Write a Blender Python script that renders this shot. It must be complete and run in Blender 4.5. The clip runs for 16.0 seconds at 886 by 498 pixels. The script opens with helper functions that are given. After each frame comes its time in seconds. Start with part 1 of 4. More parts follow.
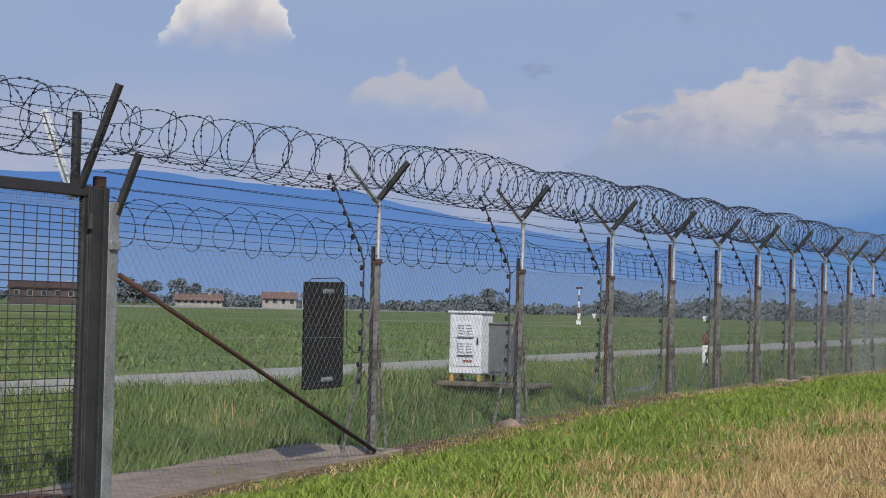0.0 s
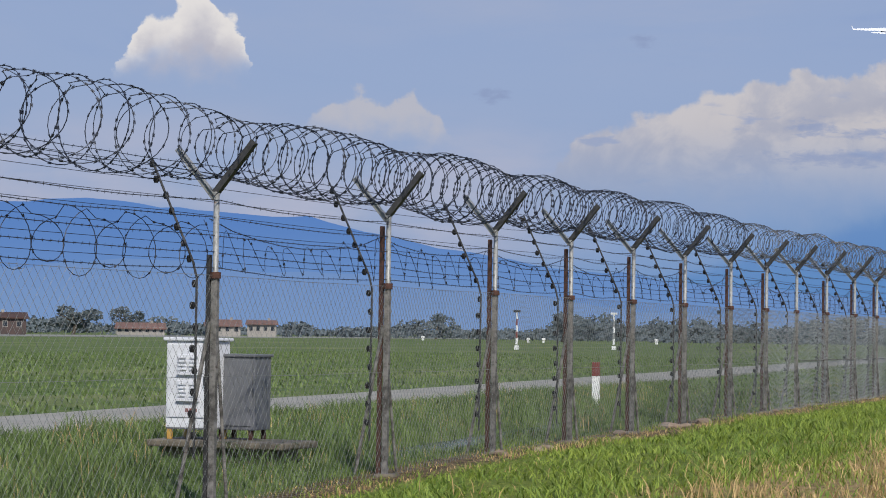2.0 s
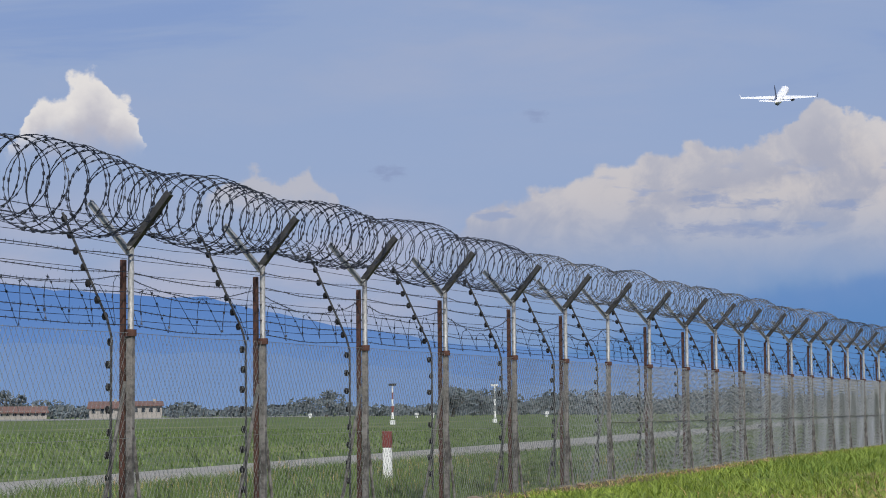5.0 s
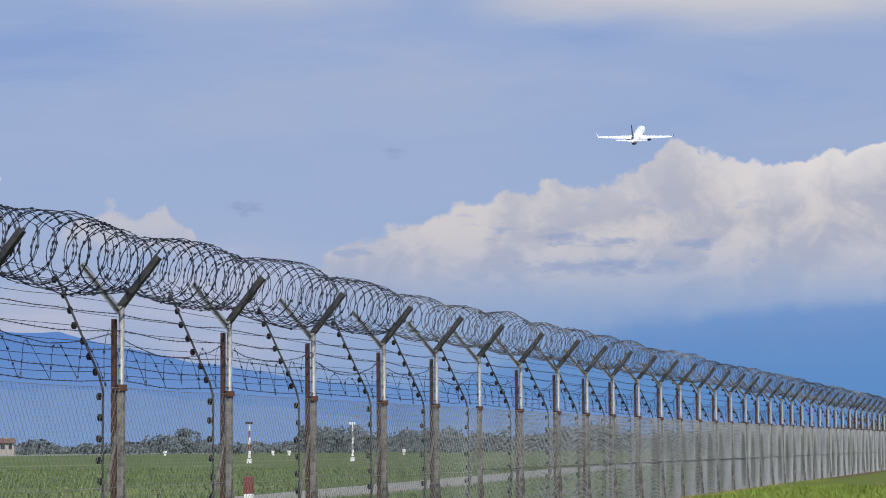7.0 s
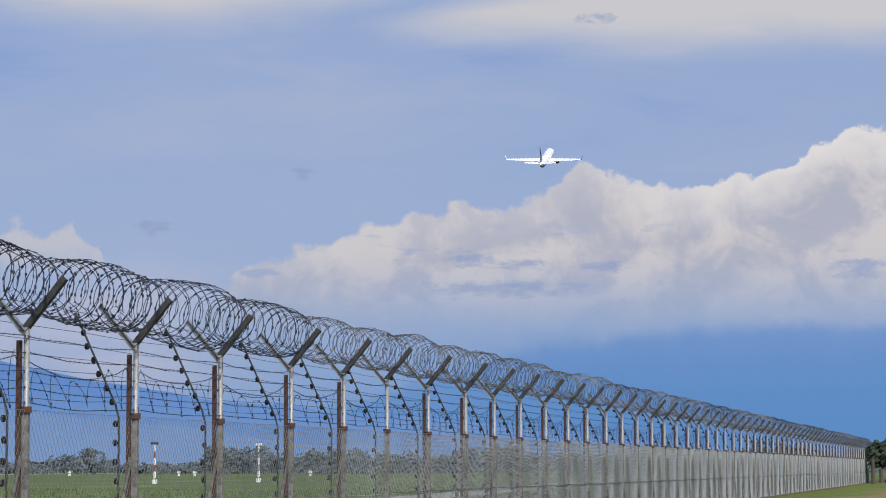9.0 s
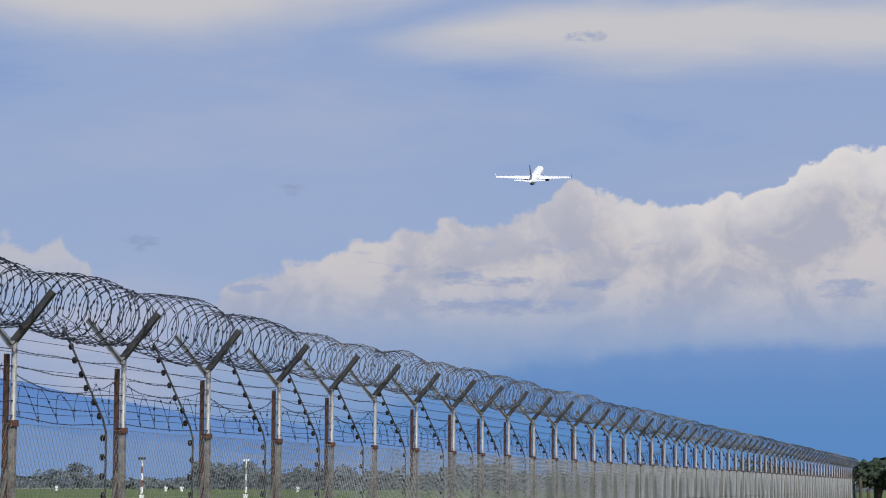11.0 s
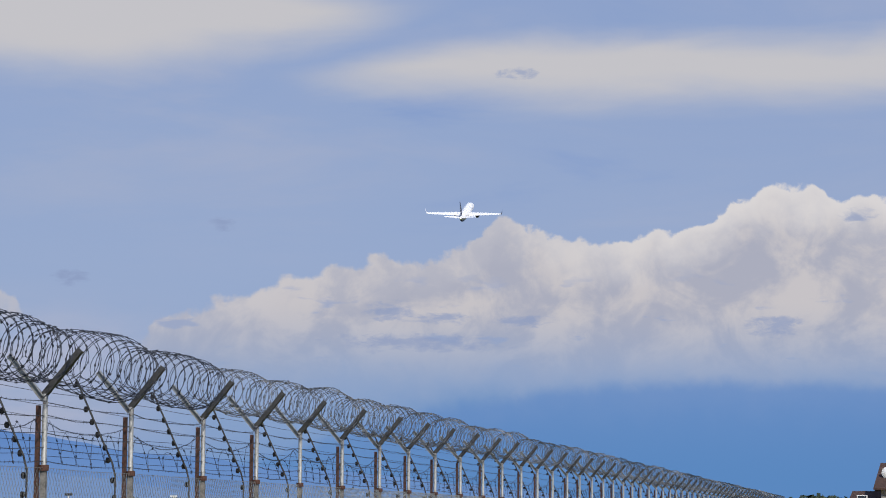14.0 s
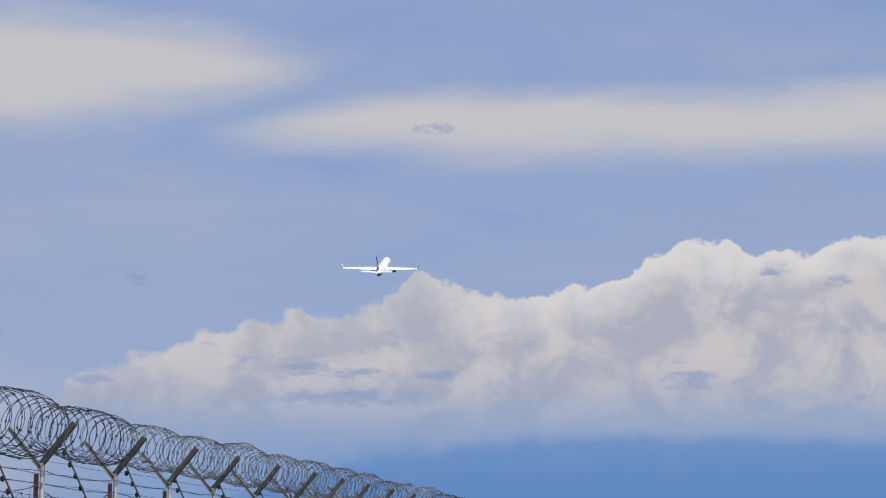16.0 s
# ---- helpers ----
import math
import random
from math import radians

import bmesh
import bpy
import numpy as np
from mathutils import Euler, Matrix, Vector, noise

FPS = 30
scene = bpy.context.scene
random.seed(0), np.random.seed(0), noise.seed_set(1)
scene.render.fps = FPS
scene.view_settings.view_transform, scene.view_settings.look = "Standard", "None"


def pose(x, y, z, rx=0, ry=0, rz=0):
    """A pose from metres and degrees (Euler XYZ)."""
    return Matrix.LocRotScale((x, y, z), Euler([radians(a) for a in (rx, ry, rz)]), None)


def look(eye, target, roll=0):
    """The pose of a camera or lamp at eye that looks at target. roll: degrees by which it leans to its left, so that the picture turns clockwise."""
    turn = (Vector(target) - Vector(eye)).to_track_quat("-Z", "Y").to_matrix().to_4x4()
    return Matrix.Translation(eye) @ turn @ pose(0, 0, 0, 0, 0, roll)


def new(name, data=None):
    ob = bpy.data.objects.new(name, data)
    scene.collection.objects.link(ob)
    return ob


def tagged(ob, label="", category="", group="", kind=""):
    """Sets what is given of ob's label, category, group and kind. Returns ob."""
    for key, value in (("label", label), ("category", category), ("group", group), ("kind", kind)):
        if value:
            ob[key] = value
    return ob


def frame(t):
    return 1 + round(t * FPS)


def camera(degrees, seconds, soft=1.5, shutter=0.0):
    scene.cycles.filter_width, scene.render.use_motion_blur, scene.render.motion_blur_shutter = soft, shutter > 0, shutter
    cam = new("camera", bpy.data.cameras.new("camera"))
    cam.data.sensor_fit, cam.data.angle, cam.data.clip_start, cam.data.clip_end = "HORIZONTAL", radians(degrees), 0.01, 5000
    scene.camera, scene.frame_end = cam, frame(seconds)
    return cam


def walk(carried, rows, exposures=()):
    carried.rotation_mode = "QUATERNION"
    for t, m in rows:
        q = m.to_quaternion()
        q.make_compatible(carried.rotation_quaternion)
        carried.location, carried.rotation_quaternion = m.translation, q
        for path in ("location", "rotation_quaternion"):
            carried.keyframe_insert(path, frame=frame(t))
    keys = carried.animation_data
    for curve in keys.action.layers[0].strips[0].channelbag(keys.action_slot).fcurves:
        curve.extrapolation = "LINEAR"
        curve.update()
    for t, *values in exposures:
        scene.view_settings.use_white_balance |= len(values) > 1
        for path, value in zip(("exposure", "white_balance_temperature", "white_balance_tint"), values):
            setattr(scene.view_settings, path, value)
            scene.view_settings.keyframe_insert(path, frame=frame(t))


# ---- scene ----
cam = camera(22.2, 16.0, soft=1.0)
PATH = [
    (0.0, 11.708, -25.67, 1.387, 91.478, -1.504, 23.136),
    (0.5, 10.9, -22.59, 1.404, 91.589, -1.495, 22.333),
    (1.0, 10.287, -19.263, 1.406, 91.771, -1.411, 22.203),
    (1.5, 10.497, -16.976, 1.291, 92.07, -1.226, 22.873),
    (2.0, 9.789, -13.895, 1.422, 92.151, -0.845, 22.129),
    (2.5, 10.003, -12.591, 1.321, 92.475, -0.721, 22.145),
    (3.0, 10.013, -12.574, 1.314, 92.536, -0.632, 21.005),
    (3.5, 9.515, -8.699, 1.255, 92.986, -0.404, 21.903),
    (4.0, 9.485, -7.667, 1.214, 93.423, -0.108, 21.424),
    (4.5, 9.531, -7.214, 1.186, 93.812, 0.193, 20.569),
    (5.0, 9.307, -6.07, 1.218, 94.105, 0.445, 19.597),
    (7.5, 8.769, -4.964, 1.371, 95.283, 0.29, 15.166),
    (8.0, 8.772, -4.958, 1.381, 95.532, 0.262, 14.458),
    (8.5, 8.773, -4.948, 1.381, 95.6, 0.215, 13.947),
    (9.0, 8.757, -4.942, 1.378, 95.542, 0.145, 13.599),
    (11.5, 8.754, -4.921, 1.371, 96.023, -0.261, 13.299),
    (12.0, 8.74, -4.911, 1.369, 95.973, -0.32, 13.634),
    (12.5, 8.739, -4.896, 1.372, 95.993, -0.339, 13.753),
    (13.0, 8.745, -4.881, 1.376, 96.185, -0.333, 13.352),
    (13.5, 8.764, -4.867, 1.383, 96.501, -0.315, 12.556),
    (14.0, 8.789, -4.846, 1.392, 96.896, -0.314, 11.493),
    (14.5, 8.788, -4.845, 1.384, 97.261, -0.336, 10.396),
    (15.0, 8.791, -4.844, 1.375, 97.398, -0.308, 9.752),
    (15.5, 8.807, -4.844, 1.389, 97.778, -0.189, 9.527),
    (16.0, 8.824, -4.845, 1.392, 98.29, -0.028, 9.399),
]
# the camera's own metering dims a little as the sky fills the view
walk(cam, [(t, pose(x, y, z, rx, ry, rz)) for t, x, y, z, rx, ry, rz in PATH],
     [(0, -0.09), (1.5, -0.08), (2.5, -0.08), (3.5, -0.18), (4.5, -0.20), (5, -0.09), (7.5, 0.03), (9, 0.02), (11.5, -0.05), (16, -0.06)])

# ---- sun and sky ----
SUN_DIR = Vector((0.47, -0.66, 0.66)).normalized()
sun = new("sun", bpy.data.lights.new("sun", "SUN"))
sun.data.energy, sun.data.angle, sun.data.color = 4.5, radians(0.6), (1.0, 0.95, 0.87)
sun.matrix_world = look(SUN_DIR * 50, (0, 0, 0))


class Nodes:
    """Short hand for building node trees."""

    def __init__(self, tree):
        self.tree = tree

    def add(self, kind):
        return self.tree.nodes.new(kind)

    def put(self, value, socket):
        if isinstance(value, (int, float)):
            socket.default_value = value
        elif isinstance(value, tuple):
            socket.default_value = value if len(value) != 3 or socket.type == "VECTOR" else (*value, 1)
        else:
            self.tree.links.new(value, socket)

    def math(self, op, a, b=0.0, c=0.0, clamp=False):
        n = self.add("ShaderNodeMath")
        n.operation, n.use_clamp = op, clamp
        for v, s in zip((a, b, c), n.inputs):
            self.put(v, s)
        return n.outputs[0]

    def mix(self, f, a, b):
        n = self.add("ShaderNodeMix")
        n.data_type = "RGBA"
        self.put(f, n.inputs[0]), self.put(a, n.inputs[6]), self.put(b, n.inputs[7])
        return n.outputs[2]

    def smooth(self, v, lo, hi, to_lo=0.0, to_hi=1.0):
        n = self.add("ShaderNodeMapRange")
        n.interpolation_type = "SMOOTHSTEP"
        for val, s in zip((v, lo, hi, to_lo, to_hi), n.inputs):
            self.put(val, s)
        return n.outputs[0]

    def noise(self, vec, scale, detail=5.0, rough=0.55, distortion=0.0):
        n = self.add("ShaderNodeTexNoise")
        self.put(vec, n.inputs["Vector"])
        n.inputs["Scale"].default_value, n.inputs["Detail"].default_value = scale, detail
        n.inputs["Roughness"].default_value, n.inputs["Distortion"].default_value = rough, distortion
        return n.outputs["Fac"]

    def vec(self, x, y, z=0.0):
        n = self.add("ShaderNodeCombineXYZ")
        for v, s in zip((x, y, z), n.inputs):
            self.put(v, s)
        return n.outputs[0]

    def curve(self, v, points, lo, hi, top):
        """A height along v, through (v, height) points; v from lo to hi, heights up to top."""
        n = self.add("ShaderNodeFloatCurve")
        c = n.mapping.curves[0]
        pts = sorted(((x - lo) / (hi - lo), y / top) for x, y in points)
        c.points[0].location, c.points[1].location = pts[0], pts[-1]
        for q in pts[1:-1]:
            c.points.new(*q)
        n.mapping.update()
        self.put(self.smooth_lin(v, lo, hi), n.inputs["Value"])
        return self.math("MULTIPLY", n.outputs[0], top)

    def smooth_lin(self, v, lo, hi):
        n = self.add("ShaderNodeMapRange")
        n.clamp = True
        for val, s in zip((v, lo, hi), n.inputs):
            self.put(val, s)
        return n.outputs[0]


world = bpy.data.worlds.new("sky")
scene.world = world
world.use_nodes = True
W = Nodes(world.node_tree)
for old in list(W.tree.nodes):
    W.tree.nodes.remove(old)
ray_dir = W.add("ShaderNodeTexCoord").outputs["Generated"]
sep = W.add("ShaderNodeSeparateXYZ")
W.put(ray_dir, sep.inputs[0])
dx, dy, dz = sep.outputs
AZ = W.math("ADD", 0.05, W.math("MULTIPLY", W.math("ARCTAN2", W.math("MULTIPLY", dx, -1.0), dy), 57.2958))
EL = W.math("ADD", 0.25, W.math("MULTIPLY", W.math("ARCSINE", dz), 57.2958))
sky = W.add("ShaderNodeTexSky")
sky.sky_type, sky.sun_disc = "NISHITA", False
sky.sun_elevation = math.asin(SUN_DIR.z)
sky.sun_rotation = math.atan2(SUN_DIR.x, SUN_DIR.y)
sky_col = W.add("ShaderNodeVectorMath")
sky_col.operation = "SCALE"
W.put(sky.outputs[0], sky_col.inputs[0])
sky_col.inputs["Scale"].default_value = 0.1
# hazy blue: deep towards the ground, pale above, under a thin veil
base = W.mix(W.smooth(EL, 0.5, 7.0), (0.125, 0.275, 0.590), (0.300, 0.388, 0.622))
base = W.mix(W.smooth(EL, 8.0, 25.0), base, (0.245, 0.345, 0.620))
base = W.mix(0.12, base, sky_col.outputs[0])
flat = W.vec(W.math("MULTIPLY", AZ, 0.05), W.math("MULTIPLY", EL, 0.22))
veil = W.noise(flat, 1.6, 6.0, 0.6, 0.4)
base = W.mix(W.math("MULTIPLY", W.smooth(veil, 0.45, 0.75), W.smooth(EL, 5.0, 10.0, 0.0, 0.45)), base, (0.44, 0.47, 0.60))
base = W.mix(W.math("MULTIPLY", W.smooth(veil, 0.46, 0.30), W.smooth(EL, 6.0, 10.0, 0.0, 0.5)), base, (0.190, 0.310, 0.620))
# pale bank low behind the fence, over the mountains
low = W.noise(W.vec(W.math("MULTIPLY", AZ, 0.16), W.math("MULTIPLY", EL, 0.5)), 1.0, 5.0, 0.55)
low_mask = W.math("MULTIPLY", W.smooth(AZ, 14.0, 22.0), W.math("MULTIPLY", W.smooth(EL, 1.6, 2.9), W.smooth(EL, 6.6, 4.2)))
base = W.mix(W.math("MULTIPLY", low_mask, W.smooth(low, 0.30, 0.68, 0.2, 0.9)), base, (0.47, 0.49, 0.62))
# flat sheets of high cloud
sheet_n = W.noise(flat, 3.0, 5.0, 0.55, 0.3)
wob = W.math("MULTIPLY", W.math("SUBTRACT", sheet_n, 0.5), 1.3)
EL2 = W.math("ADD", EL, wob)


def sheet(lower, upper, soft_low, soft_up):
    """A lens of high cloud between two edges given as (angle, height) points."""
    lo = W.curve(AZ, lower, -40.0, 45.0, 20.0)
    hi = W.curve(AZ, upper, -40.0, 45.0, 20.0)
    return W.math("MULTIPLY", W.smooth(W.math("SUBTRACT", EL2, lo), 0.0, soft_low), W.smooth(W.math("SUBTRACT", hi, EL2), 0.0, soft_up))


s1 = sheet([(-40, 18), (9, 14.2), (12, 12.9), (14, 12.1), (17, 11.4), (21, 11.0), (30, 12.2), (45, 14)], [(-40, 18), (9, 14.2), (12, 13.9), (16, 14.6), (21, 14.9), (30, 14.4), (45, 14)], 1.4, 1.3)
s2 = sheet([(-40, 13), (-10, 11.0), (-2, 10.5), (5, 10.35), (10.7, 10.3), (14.5, 10.8), (17.5, 11.5), (45, 13)], [(-40, 13), (-10, 12.7), (-2, 12.8), (5, 13.0), (10.7, 12.7), (14.5, 12.1), (17.5, 11.5), (45, 13)], 1.25, 1.0)
sheets = W.math("MAXIMUM", s1, s2)
base = W.mix(W.math("MULTIPLY", sheets, 0.92), base, (0.60, 0.585, 0.60))
# rain-blue under the great cloud
base = W.mix(W.math("MULTIPLY", W.smooth(AZ, 15.0, 9.0), W.smooth(EL, 4.4, 3.0)), base, (0.108, 0.258, 0.545))


def heap(outline, lo, hi, bottom, soft_bottom, fine, fade=0.7):
    """Heaped cloud: how far below its ragged upper outline a direction lies, and its mask."""
    side = W.math("MULTIPLY", W.math("SUBTRACT", W.noise(W.vec(AZ, EL, 3.7), fine * 0.7, 4.0, 0.55), 0.5), 1.3)
    top = W.curve(W.math("ADD", AZ, side), outline, lo, hi, 16.0)
    bumps = W.noise(W.vec(AZ, EL), fine, 6.0, 0.55)
    lobes = W.add("ShaderNodeTexVoronoi")
    lobes.feature = "SMOOTH_F1"
    W.put(W.vec(AZ, EL), lobes.inputs["Vector"])
    lobes.inputs["Scale"].default_value = fine * 0.9
    edge = W.math("ADD", W.math("MULTIPLY", W.math("SUBTRACT", bumps, 0.5), 0.9),
                  W.math("MULTIPLY", W.math("SUBTRACT", 0.45, lobes.outputs["Distance"]), 0.62))
    depth = W.math("ADD", W.math("SUBTRACT", top, EL), edge)
    blur = W.smooth(AZ, 6.0, 18.0, 0.09, 0.20)
    mask = W.math("MULTIPLY", W.smooth(depth, -0.05, blur),
                  W.math("MULTIPLY", W.smooth(W.math("ADD", EL, edge), bottom - soft_bottom, bottom + soft_bottom),
                         W.math("MULTIPLY", W.smooth(AZ, lo, lo + 0.7), W.smooth(AZ, hi, hi - fade))))
    return depth, mask, bumps


BANK = [(-14, 6.5), (-9, 7.6), (-5, 8.2), (-1.5, 8.7), (0.5, 8.35), (2.0, 8.45), (3.4, 8.6), (5.2, 7.7), (7.5, 7.35), (9.0, 7.45),
        (9.9, 7.9), (11.0, 7.2), (12.6, 6.9), (15.4, 6.4), (17.0, 5.9), (18.3, 5.5), (19.0, 4.9), (19.8, 4.0), (22, 2.6)]
depth, mask, bumps = heap(BANK, -14.0, 22.0, 3.45, 1.0, 1.5, 1.6)
shade = W.noise(W.vec(AZ, EL), 0.55, 6.0, 0.6, 0.6)
fine_shade = W.noise(W.vec(AZ, EL), 1.3, 6.0, 0.58, 0.3)
tone = W.math("ADD", W.math("MULTIPLY", shade, 0.7), W.math("MULTIPLY", fine_shade, 0.3))
body = W.mix(W.smooth(tone, 0.40, 0.60), (0.420, 0.435, 0.530), (0.590, 0.565, 0.590))
body = W.mix(W.math("MULTIPLY", W.smooth(depth, 1.3, 0.0), W.smooth(AZ, 13.0, 4.0, 0.15, 0.9)), body, (0.74, 0.71, 0.71))
rag = W.noise(W.vec(W.math("MULTIPLY", AZ, 0.7), W.math("MULTIPLY", EL, 2.2)), 0.9, 4.0, 0.5)
body = W.mix(W.math("MULTIPLY", W.smooth(rag, 0.60, 0.70), W.smooth(EL, 7.0, 5.4, 0.0, 0.8)), body, (0.31, 0.38, 0.58))
body = W.mix(W.smooth(EL, 5.9, 3.4), body, (0.29, 0.385, 0.59))
body = W.mix(W.smooth(AZ, 12.0, 20.0, 0.0, 0.14), body, (0.40, 0.43, 0.56))
base = W.mix(mask, base, body)
# far blue rain curtain along the foot of the great cloud
brim = W.curve(AZ, [(-40, 3.0), (-10, 3.5), (-2, 3.65), (2, 3.8), (6, 3.85), (10, 3.45), (13, 2.85), (18, 1.6), (45, 0.5)], -40.0, 45.0, 16.0)
brim = W.math("ADD", brim, W.math("MULTIPLY", W.math("SUBTRACT", fine_shade, 0.5), 0.5))
base = W.mix(W.smooth(W.math("SUBTRACT", brim, EL), -0.12, 0.35, 0.0, 0.8), base, W.mix(W.smooth(EL, 1.2, 3.8), (0.108, 0.255, 0.545), (0.150, 0.280, 0.570)))
PUFF = [(26.2, 5.2), (27.0, 6.4), (27.3, 7.4), (27.5, 8.0), (27.9, 8.25), (28.3, 8.75), (28.9, 8.7), (29.4, 8.2), (29.8, 8.3), (30.1, 7.8), (30.4, 7.0), (31.0, 6.0), (31.8, 5.0)]
depth2, mask2, _ = heap(PUFF, 26.2, 31.8, 7.0, 0.65, 2.0)
base = W.mix(mask2, base, W.mix(W.smooth(depth2, 1.5, 0.1), (0.50, 0.50, 0.58), (0.80, 0.77, 0.76)))
SHRED = [(21.6, 5.0), (22.4, 5.9), (23.2, 6.3), (23.8, 6.0), (24.6, 6.4), (25.2, 6.1), (26.0, 5.2)]
depth3, mask3, _ = heap(SHRED, 21.6, 26.0, 5.4, 0.6, 2.2)
base = W.mix(W.math("MULTIPLY", mask3, 0.7), base, (0.56, 0.54, 0.57))
# small dark scuds
scud = W.noise(W.vec(W.math("MULTIPLY", AZ, 1.0), W.math("MULTIPLY", EL, 2.6)), 2.2, 5.0, 0.6, 0.4)
for az0, el0, wide, high in ((9.7, 11.6, 0.6, 0.16), (12.9, 5.55, 0.75, 0.3), (11.6, 5.38, 0.9, 0.17), (9.5, 5.33, 0.8, 0.18), (12.2, 4.78, 2.4, 0.28), (3.2, 5.2, 0.8, 0.35), (1.1, 7.9, 0.5, 0.22), (-0.6, 7.6, 0.4, 0.2), (17.2, 7.7, 0.4, 0.2), (21.0, 6.3, 0.5, 0.25)):
    ex = W.math("DIVIDE", W.math("SUBTRACT", AZ, az0), wide)
    ey = W.math("DIVIDE", W.math("SUBTRACT", EL, el0), high)
    d2 = W.math("ADD", W.math("MULTIPLY", ex, ex), W.math("MULTIPLY", ey, ey))
    d2 = W.math("ADD", d2, W.math("MULTIPLY", W.math("SUBTRACT", scud, 0.5), 3.4))
    base = W.mix(W.smooth(d2, 1.0, -0.3, 0.0, 0.72), base, (0.27, 0.34, 0.54))
back = W.add("ShaderNodeBackground")
W.put(base, back.inputs[0])
back.inputs[1].default_value = 1.0
W.put(back.outputs[0], W.add("ShaderNodeOutputWorld").inputs[0])

# ---- materials ----


def material(name, colours, scale=8.0, rough=0.7, metal=0.0, bump=0.2, spread=0.5, stretch=(1, 1, 1), island=False, stain=None):
    """A surface of two mixed colours, with fine grain, larger patches and a little relief."""
    m = bpy.data.materials.new(name)
    m.use_nodes = True
    n = Nodes(m.node_tree)
    bsdf = m.node_tree.nodes["Principled BSDF"]
    where = n.add("ShaderNodeTexCoord").outputs["Object"]
    mapping = n.add("ShaderNodeMapping")
    n.put(where, mapping.inputs[0])
    mapping.inputs["Scale"].default_value = stretch
    fine = n.noise(mapping.outputs[0], scale, 6.0, 0.6)
    broad = n.noise(mapping.outputs[0], scale * 0.13, 3.0, 0.5)
    f = n.math("ADD", n.math("MULTIPLY", fine, 0.55), n.math("MULTIPLY", broad, 0.45))
    f = n.smooth(f, 0.5 - spread * 0.4, 0.5 + spread * 0.4)
    if island:
        f = n.math("ADD", n.math("MULTIPLY", f, 0.4), n.math("MULTIPLY", n.add("ShaderNodeNewGeometry").outputs["Random Per Island"], 0.6))
    colour = n.mix(f, colours[0], colours[1])
    if stain:
        patches = n.noise(mapping.outputs[0], scale * 0.5, 5.0, 0.65, 0.5)
        colour = n.mix(n.smooth(patches, stain[1], stain[1] + 0.1), colour, stain[0])
    n.put(colour, bsdf.inputs["Base Color"])
    r = n.math("ADD", rough - 0.1, n.math("MULTIPLY", fine, 0.2))
    n.put(r, bsdf.inputs["Roughness"])
    bsdf.inputs["Metallic"].default_value = metal
    if bump:
        b = n.add("ShaderNodeBump")
        b.inputs["Strength"].default_value, b.inputs["Distance"].default_value = bump, 0.01
        n.put(fine, b.inputs["Height"]), n.put(b.outputs[0], bsdf.inputs["Normal"])
    return m


GALV = material("galvanised steel", ((0.17, 0.175, 0.17), (0.38, 0.385, 0.375)), 30, 0.55, 0.35, 0.1, stain=((0.16, 0.10, 0.07), 0.62))
WORN = material("worn brown-grey iron", ((0.045, 0.042, 0.038), (0.24, 0.23, 0.215)), 16, 0.75, 0.15, 0.4, spread=0.35, stain=((0.055, 0.036, 0.028), 0.60))
DARK_STEEL = material("weathered dark steel", ((0.018, 0.018, 0.020), (0.050, 0.048, 0.047)), 25, 0.65, 0.1, 0.15)
ARM_STEEL = material("dark steel toned for arm shade", ((0.030, 0.030, 0.032), (0.075, 0.075, 0.075)), 25, 0.55, 0.3, 0.1)
RUST = material("rusted iron", ((0.026, 0.016, 0.014), (0.105, 0.046, 0.032)), 22, 0.85, 0.1, 0.4, stain=((0.28, 0.25, 0.22), 0.66))
RAZOR = material("dull razor wire", ((0.006, 0.009, 0.018), (0.036, 0.044, 0.066)), 14, 0.55, 0.3, 0.0)
# far copy of the razor wire: sky light between loops is put into colour
RAZOR_FAR_PALE = material("razor wire paled for far coils", ((0.034, 0.039, 0.050), (0.165, 0.175, 0.192)), 14, 0.5, 0.3, 0.0)
BARBED = material("barbed wire", ((0.012, 0.013, 0.017), (0.036, 0.037, 0.045)), 14, 0.6, 0.3, 0.0)
MESH_WIRE = material("chain-link wire", ((0.115, 0.122, 0.119), (0.235, 0.243, 0.237)), 9, 0.55, 0.3, 0.0)
# same wire on the far bays; its pale gleam edge-on is put into colour
MESH_FAR_LIT = material("far chain-link wire in lit tone", ((0.18, 0.19, 0.188), (0.31, 0.322, 0.318)), 9, 0.5, 0.2, 0.0)
BLACK = material("black plastic", ((0.004, 0.004, 0.005), (0.009, 0.009, 0.010)), 12, 0.85, 0.0, 0.05)
PALE = material("pale painted steel", ((0.50, 0.51, 0.50), (0.68, 0.69, 0.68)), 18, 0.5, 0.0, 0.08, stain=((0.32, 0.30, 0.27), 0.68))
CABINET = material("white enamel", ((0.56, 0.57, 0.60), (0.70, 0.71, 0.74)), 6, 0.45, 0.0, 0.05, stain=((0.45, 0.44, 0.42), 0.70))
GREY_BOX = material("grey enamel", ((0.10, 0.105, 0.115), (0.145, 0.15, 0.165)), 6, 0.5, 0.0, 0.05)
YELLOW = material("yellow painted steel", ((0.40, 0.22, 0.05), (0.55, 0.34, 0.08)), 20, 0.6, 0.0, 0.1)
RED = material("red paint", ((0.15, 0.035, 0.03), (0.24, 0.055, 0.04)), 15, 0.6, 0.0, 0.1)
WHITE = material("white paint", ((0.70, 0.70, 0.69), (0.82, 0.82, 0.80)), 12, 0.5, 0.0, 0.05)
DARK_CONCRETE = material("mossy dark concrete", ((0.075, 0.065, 0.048), (0.17, 0.145, 0.11)), 5, 0.95, 0.0, 0.5, stain=((0.05, 0.055, 0.025), 0.58))
